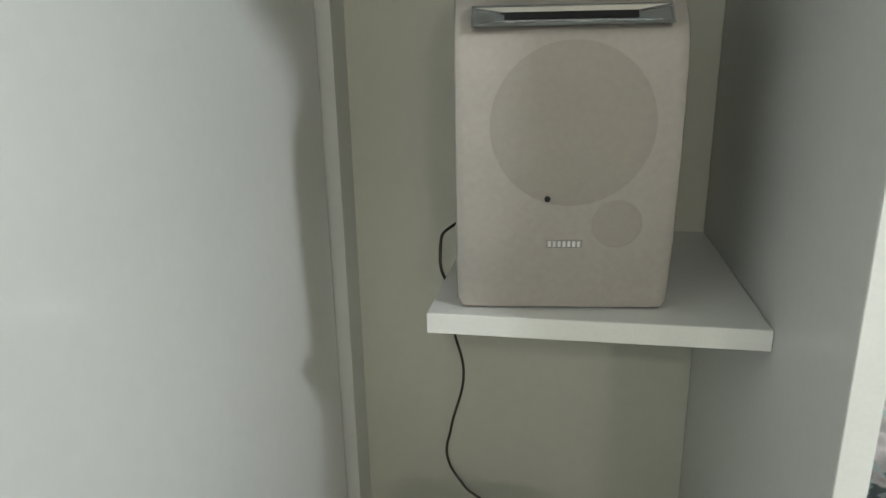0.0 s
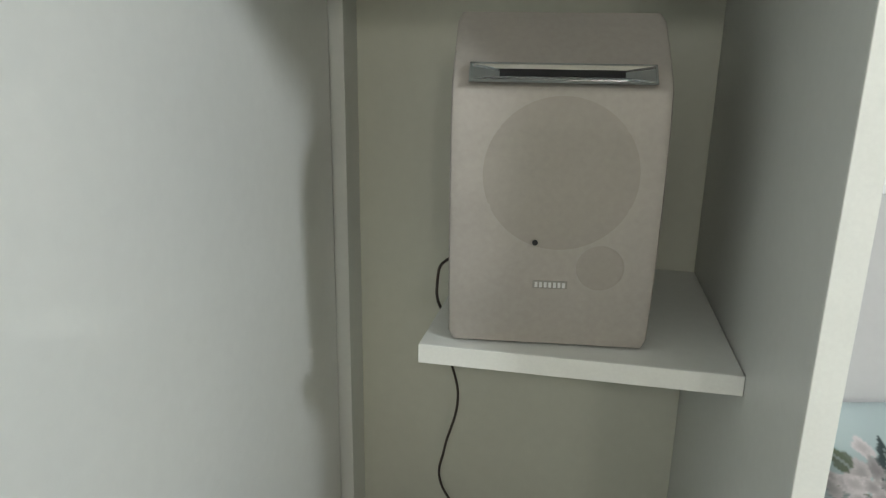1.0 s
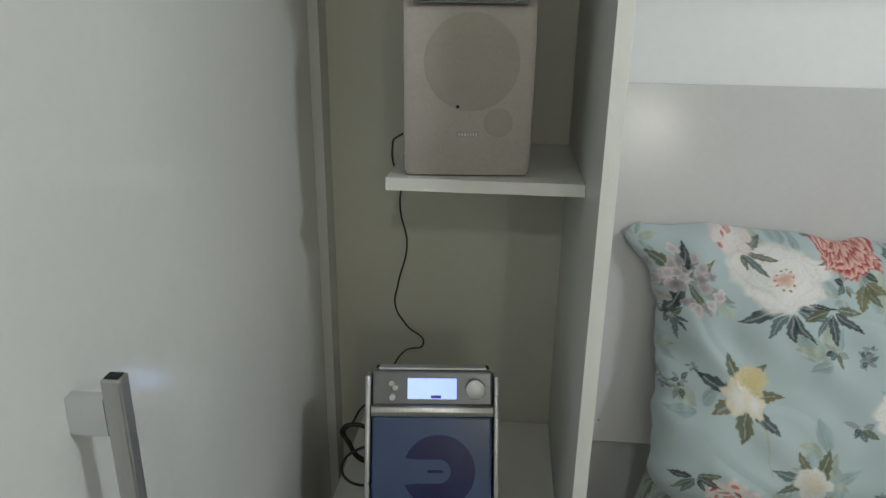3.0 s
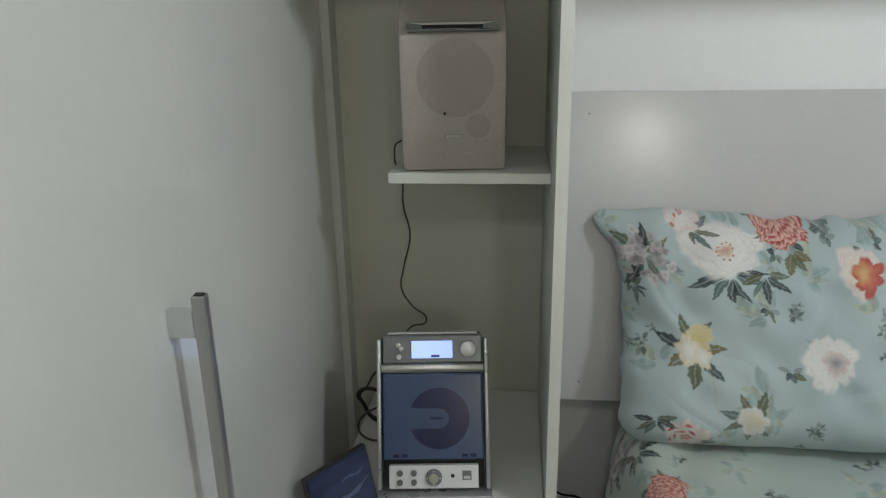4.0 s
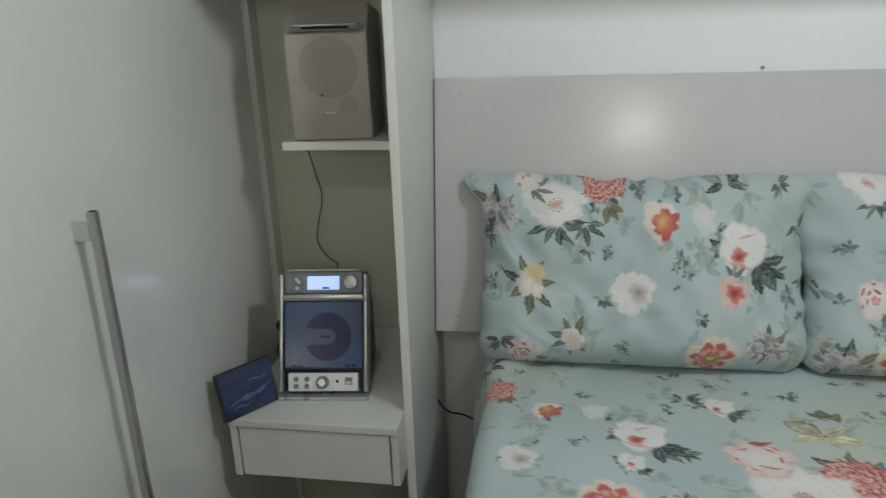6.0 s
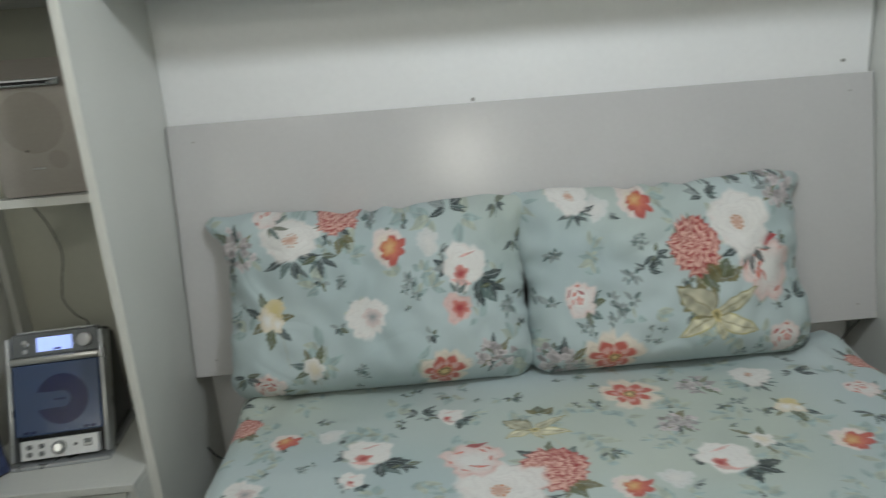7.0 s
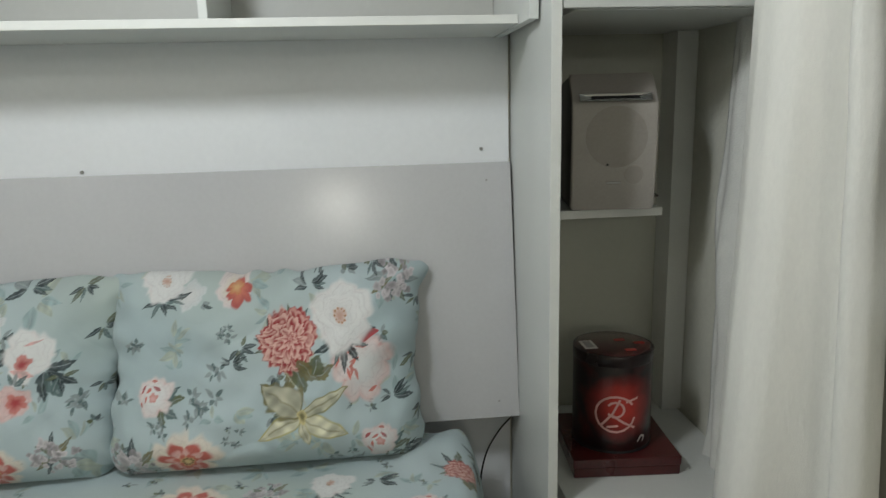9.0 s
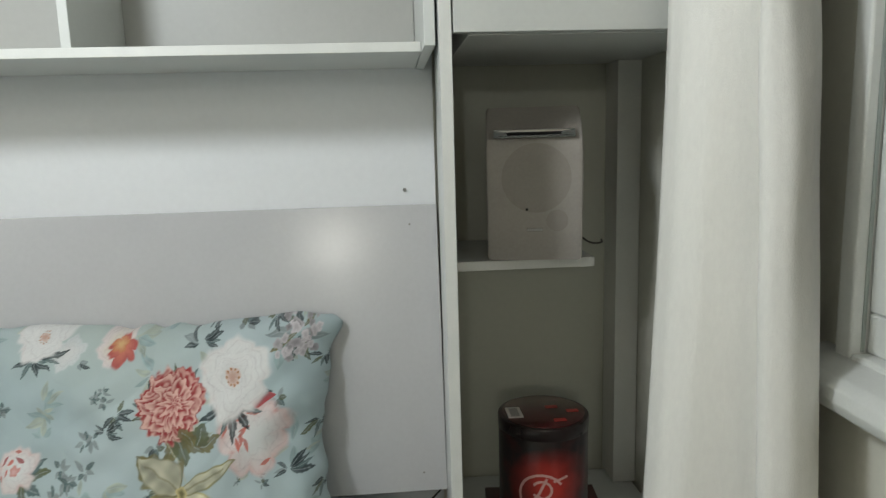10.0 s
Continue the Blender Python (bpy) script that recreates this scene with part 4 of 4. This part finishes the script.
    def bud(self, x, y, r):
        self.petals(x, y, r, 5, 0.18, C["pink"], C["pink"] * 0.6 + C["white"] * 0.4, 0.4, C["coral"], 0.2)
        self.petals(x + 0.15 * r, y - 0.1 * r, r * 0.62, 5, 0.3, C["red"], C["coral"] * 0.7 + C["pink"] * 0.3, 0.9, C["red"], 0.3)
        self.spray(x + 0.1 * r, y + 0.9 * r, r * 0.9, 3, ("teal", "grey"), 1.6, 1.4, 0.2)

    def tulip(self, x, y, r):
        self.petals(x - 0.18 * r, y + 0.12 * r, r * 1.12, 5, 0.22, C["cream"], C["white"] * 0.7 + C["pink"] * 0.28, 1.0, None, 0.1)
        self.petals(x + 0.20 * r, y - 0.10 * r, r * 0.86, 6, 0.42, C["coral"] * 0.8 + C["orange"] * 0.2, C["red"] * 0.5 + C["coral"] * 0.5, 0.5, C["red"], 0.3)
        self.petals(x - 0.02 * r, y + 0.12 * r, r * 0.50, 5, 0.3, C["yellow"] * 0.5 + C["orange"] * 0.5, C["orange"] * 0.9, 0.2, C["coral"], 0.2)

    def ghost(self, x, y, r):
        self.petals(x, y, r, 6, 0.22, C["white"] * 0.88, C["pale"] * 0.4 + C["white"] * 0.55, 0.4, None, 0.2)
        self.spray(x + 0.9 * r, y - 0.6 * r, r * 0.6, 3, ("grey", "slate"), 2, -0.5)

    def whitecarn(self, x, y, r):
        self.petals(x, y, r, 10, 0.18, C["white"] * 0.9, C["white"], 0.3, C["pink"] * 0.3 + C["white"] * 0.7, 0.22)
        self.petals(x + 0.2 * r, y - 0.1 * r, r * 0.5, 7, 0.3, C["lilac"], C["pink"] * 0.3 + C["white"] * 0.6, 0.2, None, 0.5)
        self.petals(x + 0.2 * r, y - 0.1 * r, r * 0.2, 5, 0.3, C["grey"], C["lilac"])

    def yellow(self, x, y, r):
        self.spray(x, y - 0.2 * r, r * 1.2, 7, ("leaf", "slate", "olive"), 5.2, -1.6, 0.18)
        self.stem(x + 0.3 * r, y - 0.4 * r, x + 0.9 * r, y - 2.2 * r, C["beige"] * 0.8)
        self.petals(x + 0.25 * r, y + 0.3 * r, r * 0.5, 6, 0.2, C["yellow"], C["yellow"] * 0.6 + C["cream"] * 0.4)
        self.petals(x - 0.2 * r, y - 0.15 * r, r * 0.48, 5, 0.22, C["white"], C["cream"], 0.5)
        self.petals(x + 0.3 * r, y - 0.35 * r, r * 0.34, 5, 0.22, C["white"], C["cream"], 0.2)

    def whitesmall(self, x, y, r):
        self.spray(x, y, r * 1.6, 6, ("leaf", "olive", "teal"), 4.2, 3.4, 0.17)
        self.stem(x, y, x + 0.5 * r, y - 2.4 * r, C["beige"] * 0.8)
        self.petals(x, y, r * 0.8, 6, 0.25, C["cream"], C["white"], 0.3)

    def redwhite(self, x, y, r):
        self.spray(x + 0.3 * r, y - 0.4 * r, r * 1.25, 4, ("leaf", "teal"), 2.2, -0.4, 0.18)
        self.petals(x, y, r, 6, 0.2, C["white"] * 0.97, C["pink"] * 0.25 + C["white"] * 0.75, 0.3, C["pink"], 0.2)
        for k in range(6):
            a = 0.55 * k + 0.7
            q = r * (0.40 + 0.35 * (k % 2))
            self.leaf(x + q * math.cos(a), y + q * math.sin(a), r * 0.42, r * 0.08, a + 1.75, C["coral"] if k % 3 else C["red"])
        self.petals(x, y + 0.05 * r, r * 0.22, 5, 0.3, C["pink"], C["coral"] * 0.5 + C["pink"] * 0.5, 0.4)

    def lily(self, x, y, r):
        self.stem(x, y, x + 0.05, y - 1.1 * r, C["beige"])
        self.stem(x + 0.02, y, x - 0.3 * r, y + 0.9 * r, C["beige"])
        for a, lw, ww, fill, line in ((3.55, 0.95, 0.17, 1.20, 2.6), (-0.42, 1.05, 0.22, 1.30, 2.8), (0.48, 1.12, 0.15, 1.12, 1.6), (-1.35, 0.55, 0.12, 1.15, 2.4), (2.45, 1.05, 0.36, 0.92, 1.0)):
            self.leaf(x, y, r * lw * 1.03, r * ww * 1.05, a, C["olive"] * line)
            self.leaf(x + 0.03 * r * math.cos(a), y + 0.03 * r * math.sin(a), r * lw * 0.94, r * ww * 0.86, a, C["beige"] * fill, C["olive"])
        self.spray(x + 0.25 * r, y + 0.75 * r, r * 0.5, 3, ("olive", "leaf"), 1.6, 1.2, 0.42)
        self.petals(x + 0.03 * r, y, r * 0.12, 5, 0.2, C["olive"], C["yellow"])

    def leaves(self, x, y, r):
        self.spray(x, y, r * 0.82, 6, ("slate", "leaf", "teal", "slate"), 3.4, self.r.uniform(-2.2, -0.6), 0.17)

    def leafflat(self, x, y, r):
        self.spray(x, y, r * 0.95, 4, ("slate", "teal", "slate"), 1.0, 0.1, 0.15)
        self.spray(x, y, r * 0.8, 3, ("slate", "grey"), 0.9, 3.0, 0.17)

    def berry(self, x, y, r):
        self.spray(x, y, r * 1.2, 8, ("olive", "slate", "leaf", "grey"), 6.0, 0.3, 0.16)
        for _ in range(42):
            a, q = self.r.uniform(0, 6.28), 1.1 * r * self.r.uniform(0, 1) ** 0.6
            c = C["lilac"] * self.r.uniform(0.55, 1.5)
            self.petals(x + q * math.cos(a), y + q * math.sin(a) * 0.8, r * self.r.uniform(0.10, 0.2), 4, 0.3, c * 0.75, c + 0.05, a)

    def sprig(self, x, y, r):
        for _ in range(4):
            a = self.r.uniform(0, 6.28)
            q = r * self.r.uniform(0, 1.0)
            self.spray(x + q * math.cos(a), y + q * math.sin(a), r * 0.42, 5, ("grey", "teal", "grey"), 4.4, self.r.uniform(0, 6), 0.3)

    def scatter(self, text):
        for item in text.split(";"):
            kind, x, y, r, *flat = item.split()
            # blooms at the top edge are squashed to look foreshortened from the camera
            self.flat = float(flat[0]) if flat else 1.0
            {"peony": self.peony, "pinkpeony": self.pinkpeony, "carnation": self.carnation, "rosette": self.rosette, "rose": self.rose, "bud": self.bud, "tulip": self.tulip,
             "ghost": self.ghost, "whitecarn": self.whitecarn, "yellow": self.yellow, "whitesmall": self.whitesmall, "redwhite": self.redwhite, "lily": self.lily,
             "leaves": self.leaves, "leafflat": self.leafflat, "berry": self.berry, "sprig": self.sprig}[kind](float(x), float(y), float(r))


def coloured(me, colours):
    at = me.color_attributes.new("print", "FLOAT_COLOR", "POINT")
    at.data.foreach_set("color", np.column_stack((np.clip(colours, 0, 1), np.ones(len(colours)))).astype(np.float32).ravel())


def sheet(name, pts, nu, nv, mat, parent, closed_back=None):
    """A smooth grid mesh from an array of points, (nv + 1) rows of (nu + 1)."""
    i = np.arange(nv)[:, None] * (nu + 1) + np.arange(nu)[None, :]
    quads = np.stack((i, i + 1, i + nu + 2, i + nu + 1), -1).reshape(-1, 4)
    verts = pts.reshape(-1, 3)
    if closed_back is not None:
        quads = np.vstack((quads, quads[:, ::-1] + len(verts)))
        verts = np.vstack((verts, closed_back.reshape(-1, 3)))
        k0, n = np.arange(nu), len(pts.reshape(-1, 3))
        bot = np.stack((k0 + 1, k0, k0 + n, k0 + 1 + n), -1)
        t0 = nv * (nu + 1) + k0
        top = np.stack((t0, t0 + 1, t0 + 1 + n, t0 + n), -1)
        m0 = np.arange(nv) * (nu + 1)
        lef = np.stack((m0, m0 + nu + 1, m0 + nu + 1 + n, m0 + n), -1)
        r0 = m0 + nu
        rig = np.stack((r0 + nu + 1, r0, r0 + n, r0 + nu + 1 + n), -1)
        quads = np.vstack((quads, bot, top, lef, rig))
    me = bpy.data.meshes.new(name)
    me.vertices.add(len(verts))
    me.vertices.foreach_set("co", verts.astype(np.float32).ravel())
    me.loops.add(len(quads) * 4)
    me.loops.foreach_set("vertex_index", quads.astype(np.int32).ravel())
    me.polygons.add(len(quads))
    me.polygons.foreach_set("loop_start", np.arange(0, len(quads) * 4, 4, dtype=np.int32))
    me.polygons.foreach_set("use_smooth", [True] * len(quads))
    me.update(calc_edges=True)
    me.materials.append(mat)
    ob = new(name, me)
    ob.parent = parent
    return ob


def wrinkle(u, v, seed, f):
    r = np.random.RandomState(seed)
    out = np.zeros_like(u)
    for k in range(7):
        a, p = r.uniform(0, 6.283, 2)
        g = f * r.uniform(0.5, 1.6)
        out += np.sin(g * (u * math.cos(a) + v * math.sin(a)) + p + 1.3 * np.sin(0.6 * g * (v * math.cos(a) - u * math.sin(a)) + p))
    return out / 3


def pillow(x0, x1, z_top, y_base, seed, motifs, ears, label):
    """A stuffed pillow propped against the headboard, sagging towards its foot."""
    nu, nv = 460, 320
    U, V = np.meshgrid(np.linspace(-1, 1, nu + 1), np.linspace(-1, 1, nv + 1))
    xc, hw = (x0 + x1) / 2, (x1 - x0) / 2
    lean_ = math.atan2(0.165, 0.385)
    length = (z_top - 0.612) / math.cos(lean_)
    flange = 1.0
    fill = (np.clip(1 - (np.abs(U) / flange) ** 4.5, 0, 1) ** 0.55) * (np.clip(1 - np.abs(V) ** np.where(V > 0, 3.6, 7.0), 0, 1) ** 0.55)
    # corners stand out as soft ears, edges draw in between them
    draw = 0.015 * (1 - np.abs(V) ** 2) * np.abs(U) ** 3 + 0.004 * (wrinkle(0 * V + seed, V, seed, 5) + 0.5 * wrinkle(0 * V, V, seed + 1, 13)) * np.abs(U) ** 8 + 0.022 * np.abs(U) * np.abs(V) ** 14
    rise = 0.004 * np.abs(U) ** 6 * np.clip(V, 0, 1) ** 4 - 0.020 * np.abs(U) ** 14 * np.clip(V, 0, 1) ** 2
    dip = 0.009 * np.clip(V, 0, 1) ** 6 * (1 - np.abs(U) ** 2) * (0.6 + 0.4 * np.cos(3 * U))
    ear = np.where(U < 0, ears[0], ears[1]) * (np.abs(U) * np.clip(V, 0, 1)) ** 6 - 0.060 * (np.abs(U) * np.abs(V)) ** 18
    # a puckered seam
    seam = 0.0022 * (wrinkle(0 * V + seed, V, seed + 31, 22) - 1) * np.abs(U) ** 8
    X = xc + np.sign(U) * (np.abs(U) * hw - draw + ear * 0.86 + seam)
    L = (V + 1) / 2 * length + rise - dip + ear * 0.16 + 0.0045 * np.sin(17 * U + 3 * np.sin(6 * U) + seed) * np.clip(V, 0, 1) ** 8
    wr = wrinkle(X * 1.0, L, seed, 20) * 0.0100 + wrinkle(X, L, seed + 3, 55) * 0.0046 + 0.0050 * np.clip(np.abs(wrinkle(X + 0.4 * L, L - 0.3 * X, seed + 40, 26)), 0, 0.5)
    side = np.clip(np.abs(U) - 0.66, 0, 1) / 0.34
    wr += 0.0150 * wrinkle(0.45 * X, L, seed + 7, 34) * side + 0.009 * wrinkle(X, 0.3 * L, seed + 9, 45) * np.clip(V - 0.6, 0, 1) / 0.4
    wr += 0.0120 * wrinkle(X + 0.6 * L, 0.3 * (L - X), seed + 12, 38) * side
    seamward = np.clip(np.abs(U) - 0.78, 0, 1) / 0.22
    wr += 0.0075 * seamward * np.sin(52 * L + 5 * np.sin(9 * L + seed) + 2 * U)
    hem = (fill < 0.02) * 1.0
    wr += hem * 0.0060 * wrinkle(X, L, seed + 20, 40)
    front = 0.094 * fill * (1 - 0.12 * V) + 0.004 + wr * (0.35 + 0.65 * fill)
    back = 0.034 * fill + 0.002
    cy, cz = math.sin(lean_), math.cos(lean_)

    def place(off):
        Y = y_base + L * cy - off * cz
        Z = 0.612 + L * cz + off * cy
        return np.stack((X, Y, Z), -1)

    F, B = place(front), place(-back)
    F[..., 2] = np.maximum(F[..., 2], 0.6105)
    B[..., 2] = np.maximum(B[..., 2], 0.6105)
    board = -0.012 - (1.202 - B[..., 2]) * 0.166
    B[..., 1] = np.minimum(B[..., 1], board)
    F[..., 1] = np.minimum(F[..., 1], -0.010 - np.clip(1.202 - F[..., 2], 0, 1) * 0.166 - 0.006)
    ob = sheet("pillow", F, nu, nv, PRINT, None, B)
    P = Print(F[..., 0].ravel(), (0.612 + (F[..., 2].ravel() - 0.612)), seed)
    P.scatter(motifs)
    Pb = Print(B[..., 0].ravel(), B[..., 2].ravel(), seed + 50)
    coloured(ob.data, np.vstack((P.c, Pb.c)))
    return tagged(ob, label, "pillow", group="pillows")


pillow(0.124, 0.814, 0.990, -0.215, 11,
       "berry 0.166 0.933 0.048;peony 0.290 0.952 0.064 0.58;carnation 0.395 0.984 0.046 0.66;tulip 0.508 0.924 0.032;ghost 0.590 0.928 0.026;rose 0.663 0.874 0.048;leaves 0.722 0.833 0.036;"
       "bud 0.640 0.795 0.030;rosette 0.604 0.669 0.049;whitecarn 0.449 0.793 0.042;yellow 0.245 0.804 0.045;leaves 0.355 0.917 0.047;whitesmall 0.333 0.701 0.029;redwhite 0.231 0.660 0.035;"
       "sprig 0.554 0.831 0.035;berry 0.714 0.691 0.042;leafflat 0.638 0.987 0.049;leaves 0.784 0.906 0.037;sprig 0.43 0.684 0.03;leaves 0.18 0.684 0.04;redwhite 0.235 0.992 0.034 0.6;sprig 0.47 0.98 0.03;leaves 0.745 0.985 0.040;leafflat 0.56 1.02 0.035;leafflat 0.25 1.035 0.035;sprig 0.75 0.78 0.04;leaves 0.79 0.80 0.03;sprig 0.16 0.80 0.03;sprig 0.40 0.86 0.03;leaves 0.15 0.88 0.03",
       (0.118, 0.080), "plump blue floral cotton pillow propped on the headboard")
pillow(0.784, 1.442, 0.992, -0.215, 23,
       "tulip 1.056 0.966 0.033 0.85;ghost 0.965 0.962 0.030 0.8;peony 0.909 0.985 0.044 0.6;leafflat 1.206 0.976 0.041;berry 1.383 0.979 0.047;pinkpeony 1.310 0.822 0.064;peony 1.270 0.915 0.060;"
       "carnation 1.163 0.875 0.057;lily 1.186 0.738 0.094;leaves 1.420 0.815 0.037;leafflat 1.370 0.757 0.037;redwhite 1.340 0.674 0.037;leaves 1.386 0.644 0.041;rosette 0.962 0.665 0.058;"
       "redwhite 0.903 0.790 0.037;sprig 1.011 0.810 0.048;sprig 0.857 0.870 0.037;berry 0.853 0.659 0.047;sprig 1.060 0.692 0.029;leaves 1.067 0.868 0.041;sprig 1.03 0.90 0.03;sprig 1.26 0.644 0.03;leafflat 0.83 1.02 0.045;leafflat 1.10 1.01 0.035;leaves 1.34 1.01 0.040;leaves 1.43 0.93 0.035;leaves 1.43 0.72 0.030;sprig 0.82 0.78 0.035;sprig 0.99 0.76 0.035;sprig 0.90 0.73 0.03;leafflat 1.05 0.84 0.035;leaves 1.22 1.01 0.03;leafflat 1.43 0.634 0.04",
       (0.075, 0.090), "plump blue floral cotton pillow with a large red bloom")

# ---- bed ----
BX0, BX1, BY0, BY1, BZ = 0.165, 1.515, -2.02, -0.125, 0.610
bed = thing("bed", (0.84, -1.07, 0), "double bed with dark upholstered base and mattress", "bed")
part("base", box(-0.655, 0.655, -0.93, 0.93, 0.10, 0.34, 0.012, 3), MATTRESS, bed, smooth=True)
part("mattress", box(-0.660, 0.660, -0.93, 0.935, 0.342, 0.592, 0.03, 4), MATTRESS, bed, smooth=True)
for sx in (-0.58, 0.58):
    for sy in (-0.85, 0.85):
        part("leg", rod(0.025, 0.10, pose(sx, sy, 0.047), 16, 0.003, 0.03), BLACKCASE, bed)

# the spread: flat over the mattress, rounded at its edges, falling at the sides and head
across = np.concatenate((np.linspace(-1.12, -0.70, 50)[:-1], np.linspace(-0.70, 0.70, 501), np.linspace(0.70, 1.12, 50)[1:]))
along = np.concatenate((np.linspace(-0.24, 0.0, 50)[:-1], np.linspace(0.0, 0.70, 281), np.linspace(0.70, 1.91, 140)[1:]))
nu, nv = len(across) - 1, len(along) - 1


def fold(dist, r):
    """Run along a flat top that turns down over a rounded edge: (out, down)."""
    d = np.maximum(dist, 0)
    a = np.minimum(d / r, math.pi / 2)
    return r * np.sin(a) - np.maximum(dist, 0) * 0, r * (1 - np.cos(a)) + np.maximum(d - r * math.pi / 2, 0)


S, Q = np.meshgrid(across, along)
half = (BX1 - BX0) / 2 - 0.035
over, down = fold(np.abs(S) - half, 0.038)
Xb = (BX0 + BX1) / 2 + np.sign(S) * (np.minimum(np.abs(S), half) + over)
head = BY1 - 0.03
over2, down2 = fold(-Q, 0.03)
Yb = head - np.maximum(Q, 0) + over2
Zb = BZ - np.maximum(down, down2)
dropped = np.clip(np.maximum(down, down2) / 0.2, 0, 1)
corner = np.exp(-((np.abs(S) - 0.62) / 0.12) ** 2) * np.exp(-(Q / 0.16) ** 2)
lump = wrinkle(S, Q, 5, 9) * 0.0030 + wrinkle(S, Q, 6, 30) * 0.0016 + wrinkle(0.4 * S, Q, 8, 46) * 0.0012 + corner * (0.012 + 0.010 * wrinkle(S, Q, 9, 40))
flare = 0.022 * np.exp(-((Q + 0.02) / 0.16) ** 2) * np.sin(np.clip(down / 0.22, 0, 1) * math.pi) ** 0.7
pleat = 0.016 * np.sin(17 * Q + 2 * np.sin(5 * Q)) + 0.006 * np.sin(41 * Q + S)
Zb = Zb + lump * (1 - dropped) + 0.0015
Xb = Xb + np.sign(S) * (dropped * (0.012 + pleat) * (down >= down2) + flare)
Yb = Yb + dropped * (0.008 + 0.008 * np.sin(30 * S)) * (down2 > down)
pts = np.stack((Xb, Yb, np.maximum(Zb, 0.06)), -1)
spread = sheet("bedspread", pts, nu, nv, PRINT, None)
P = Print((BX0 + BX1) / 2 + S.ravel(), (head - Q).ravel(), 37)
P.scatter("carnation 0.770 -0.588 0.061;peony 0.675 -0.628 0.073;pinkpeony 0.635 -0.535 0.057;lily 0.758 -0.455 0.069;rosette 0.977 -0.350 0.056;rosette 0.384 -0.672 0.048;rose 0.446 -0.487 0.047;"
          "leaves 0.514 -0.526 0.036;rose 0.420 -0.571 0.024;tulip 0.285 -0.421 0.024;ghost 0.369 -0.416 0.026;whitecarn 0.234 -0.573 0.035;carnation 0.191 -0.350 0.035;leafflat 0.544 -0.353 0.040;"
          "rose 0.605 -0.372 0.029;berry 1.024 -0.475 0.041;tulip 0.885 -0.661 0.030;ghost 0.958 -0.648 0.029;sprig 0.322 -0.517 0.026;berry 0.491 -0.667 0.032;leaves 0.874 -0.560 0.032;leaves 0.732 -0.317 0.030")
P.scatter("rose 1.06 -0.60 0.047;leafflat 1.33 -0.33 0.045;peony 1.24 -0.32 0.04;berry 1.12 -0.34 0.04;sprig 1.17 -0.43 0.03;rosette 1.03 -0.80 0.05;whitecarn 0.88 -0.75 0.035;yellow 1.25 -0.45 0.04;"
          "redwhite 1.42 -0.42 0.035;leaves 1.38 -0.52 0.04;tulip 1.30 -0.58 0.03;whitesmall 1.15 -0.55 0.03;yellow 0.15 -0.75 0.045;leaves 0.1 -0.6 0.05;redwhite 0.1 -0.45 0.035;berry 0.12 -0.2 0.05;"
          "leaves 0.16 -0.25 0.05;carnation 1.50 -0.30 0.04;leaves 1.55 -0.22 0.05;peony 1.55 -0.62 0.06")
for k in range(1, 3):
    for kind, x, y, r in (("carnation", 0.77, -0.588, 0.06), ("peony", 0.675, -0.628, 0.07), ("lily", 0.758, -0.455, 0.069), ("rose", 0.446, -0.487, 0.047), ("rosette", 0.384, -0.672, 0.048),
                          ("whitecarn", 0.234, -0.573, 0.035), ("tulip", 0.285, -0.421, 0.024), ("rose", 1.06, -0.6, 0.047), ("rosette", 0.977, -0.35, 0.05), ("yellow", 1.25, -0.45, 0.04)):
        P.scatter(f"{kind} {x} {y - 0.62 * k} {r}")
coloured(spread.data, P.c)
so = spread.modifiers.new("cloth", "SOLIDIFY")
so.thickness, so.offset = 0.004, -1
tagged(spread, "blue floral cotton bedspread falling over the bed's sides", "bedspread")

# ---- floor tiles ----
tile_mesh = None
for ix in range(8):
    for iy in range(11):
        x, y = X0 + 0.02 + 0.45 * ix, Y1 - 0.02 - 0.45 * (iy + 1)
        if tile_mesh is None:
            t = mesh_object("tile", box(0, 0.446, 0, 0.446, -0.0058, 0.0, 0.0015, 1), FLOOR, floor)
            tile_mesh = t.data
        else:
            t = new("tile", tile_mesh)
            t.parent = floor
        t.location = (x, y, 0)
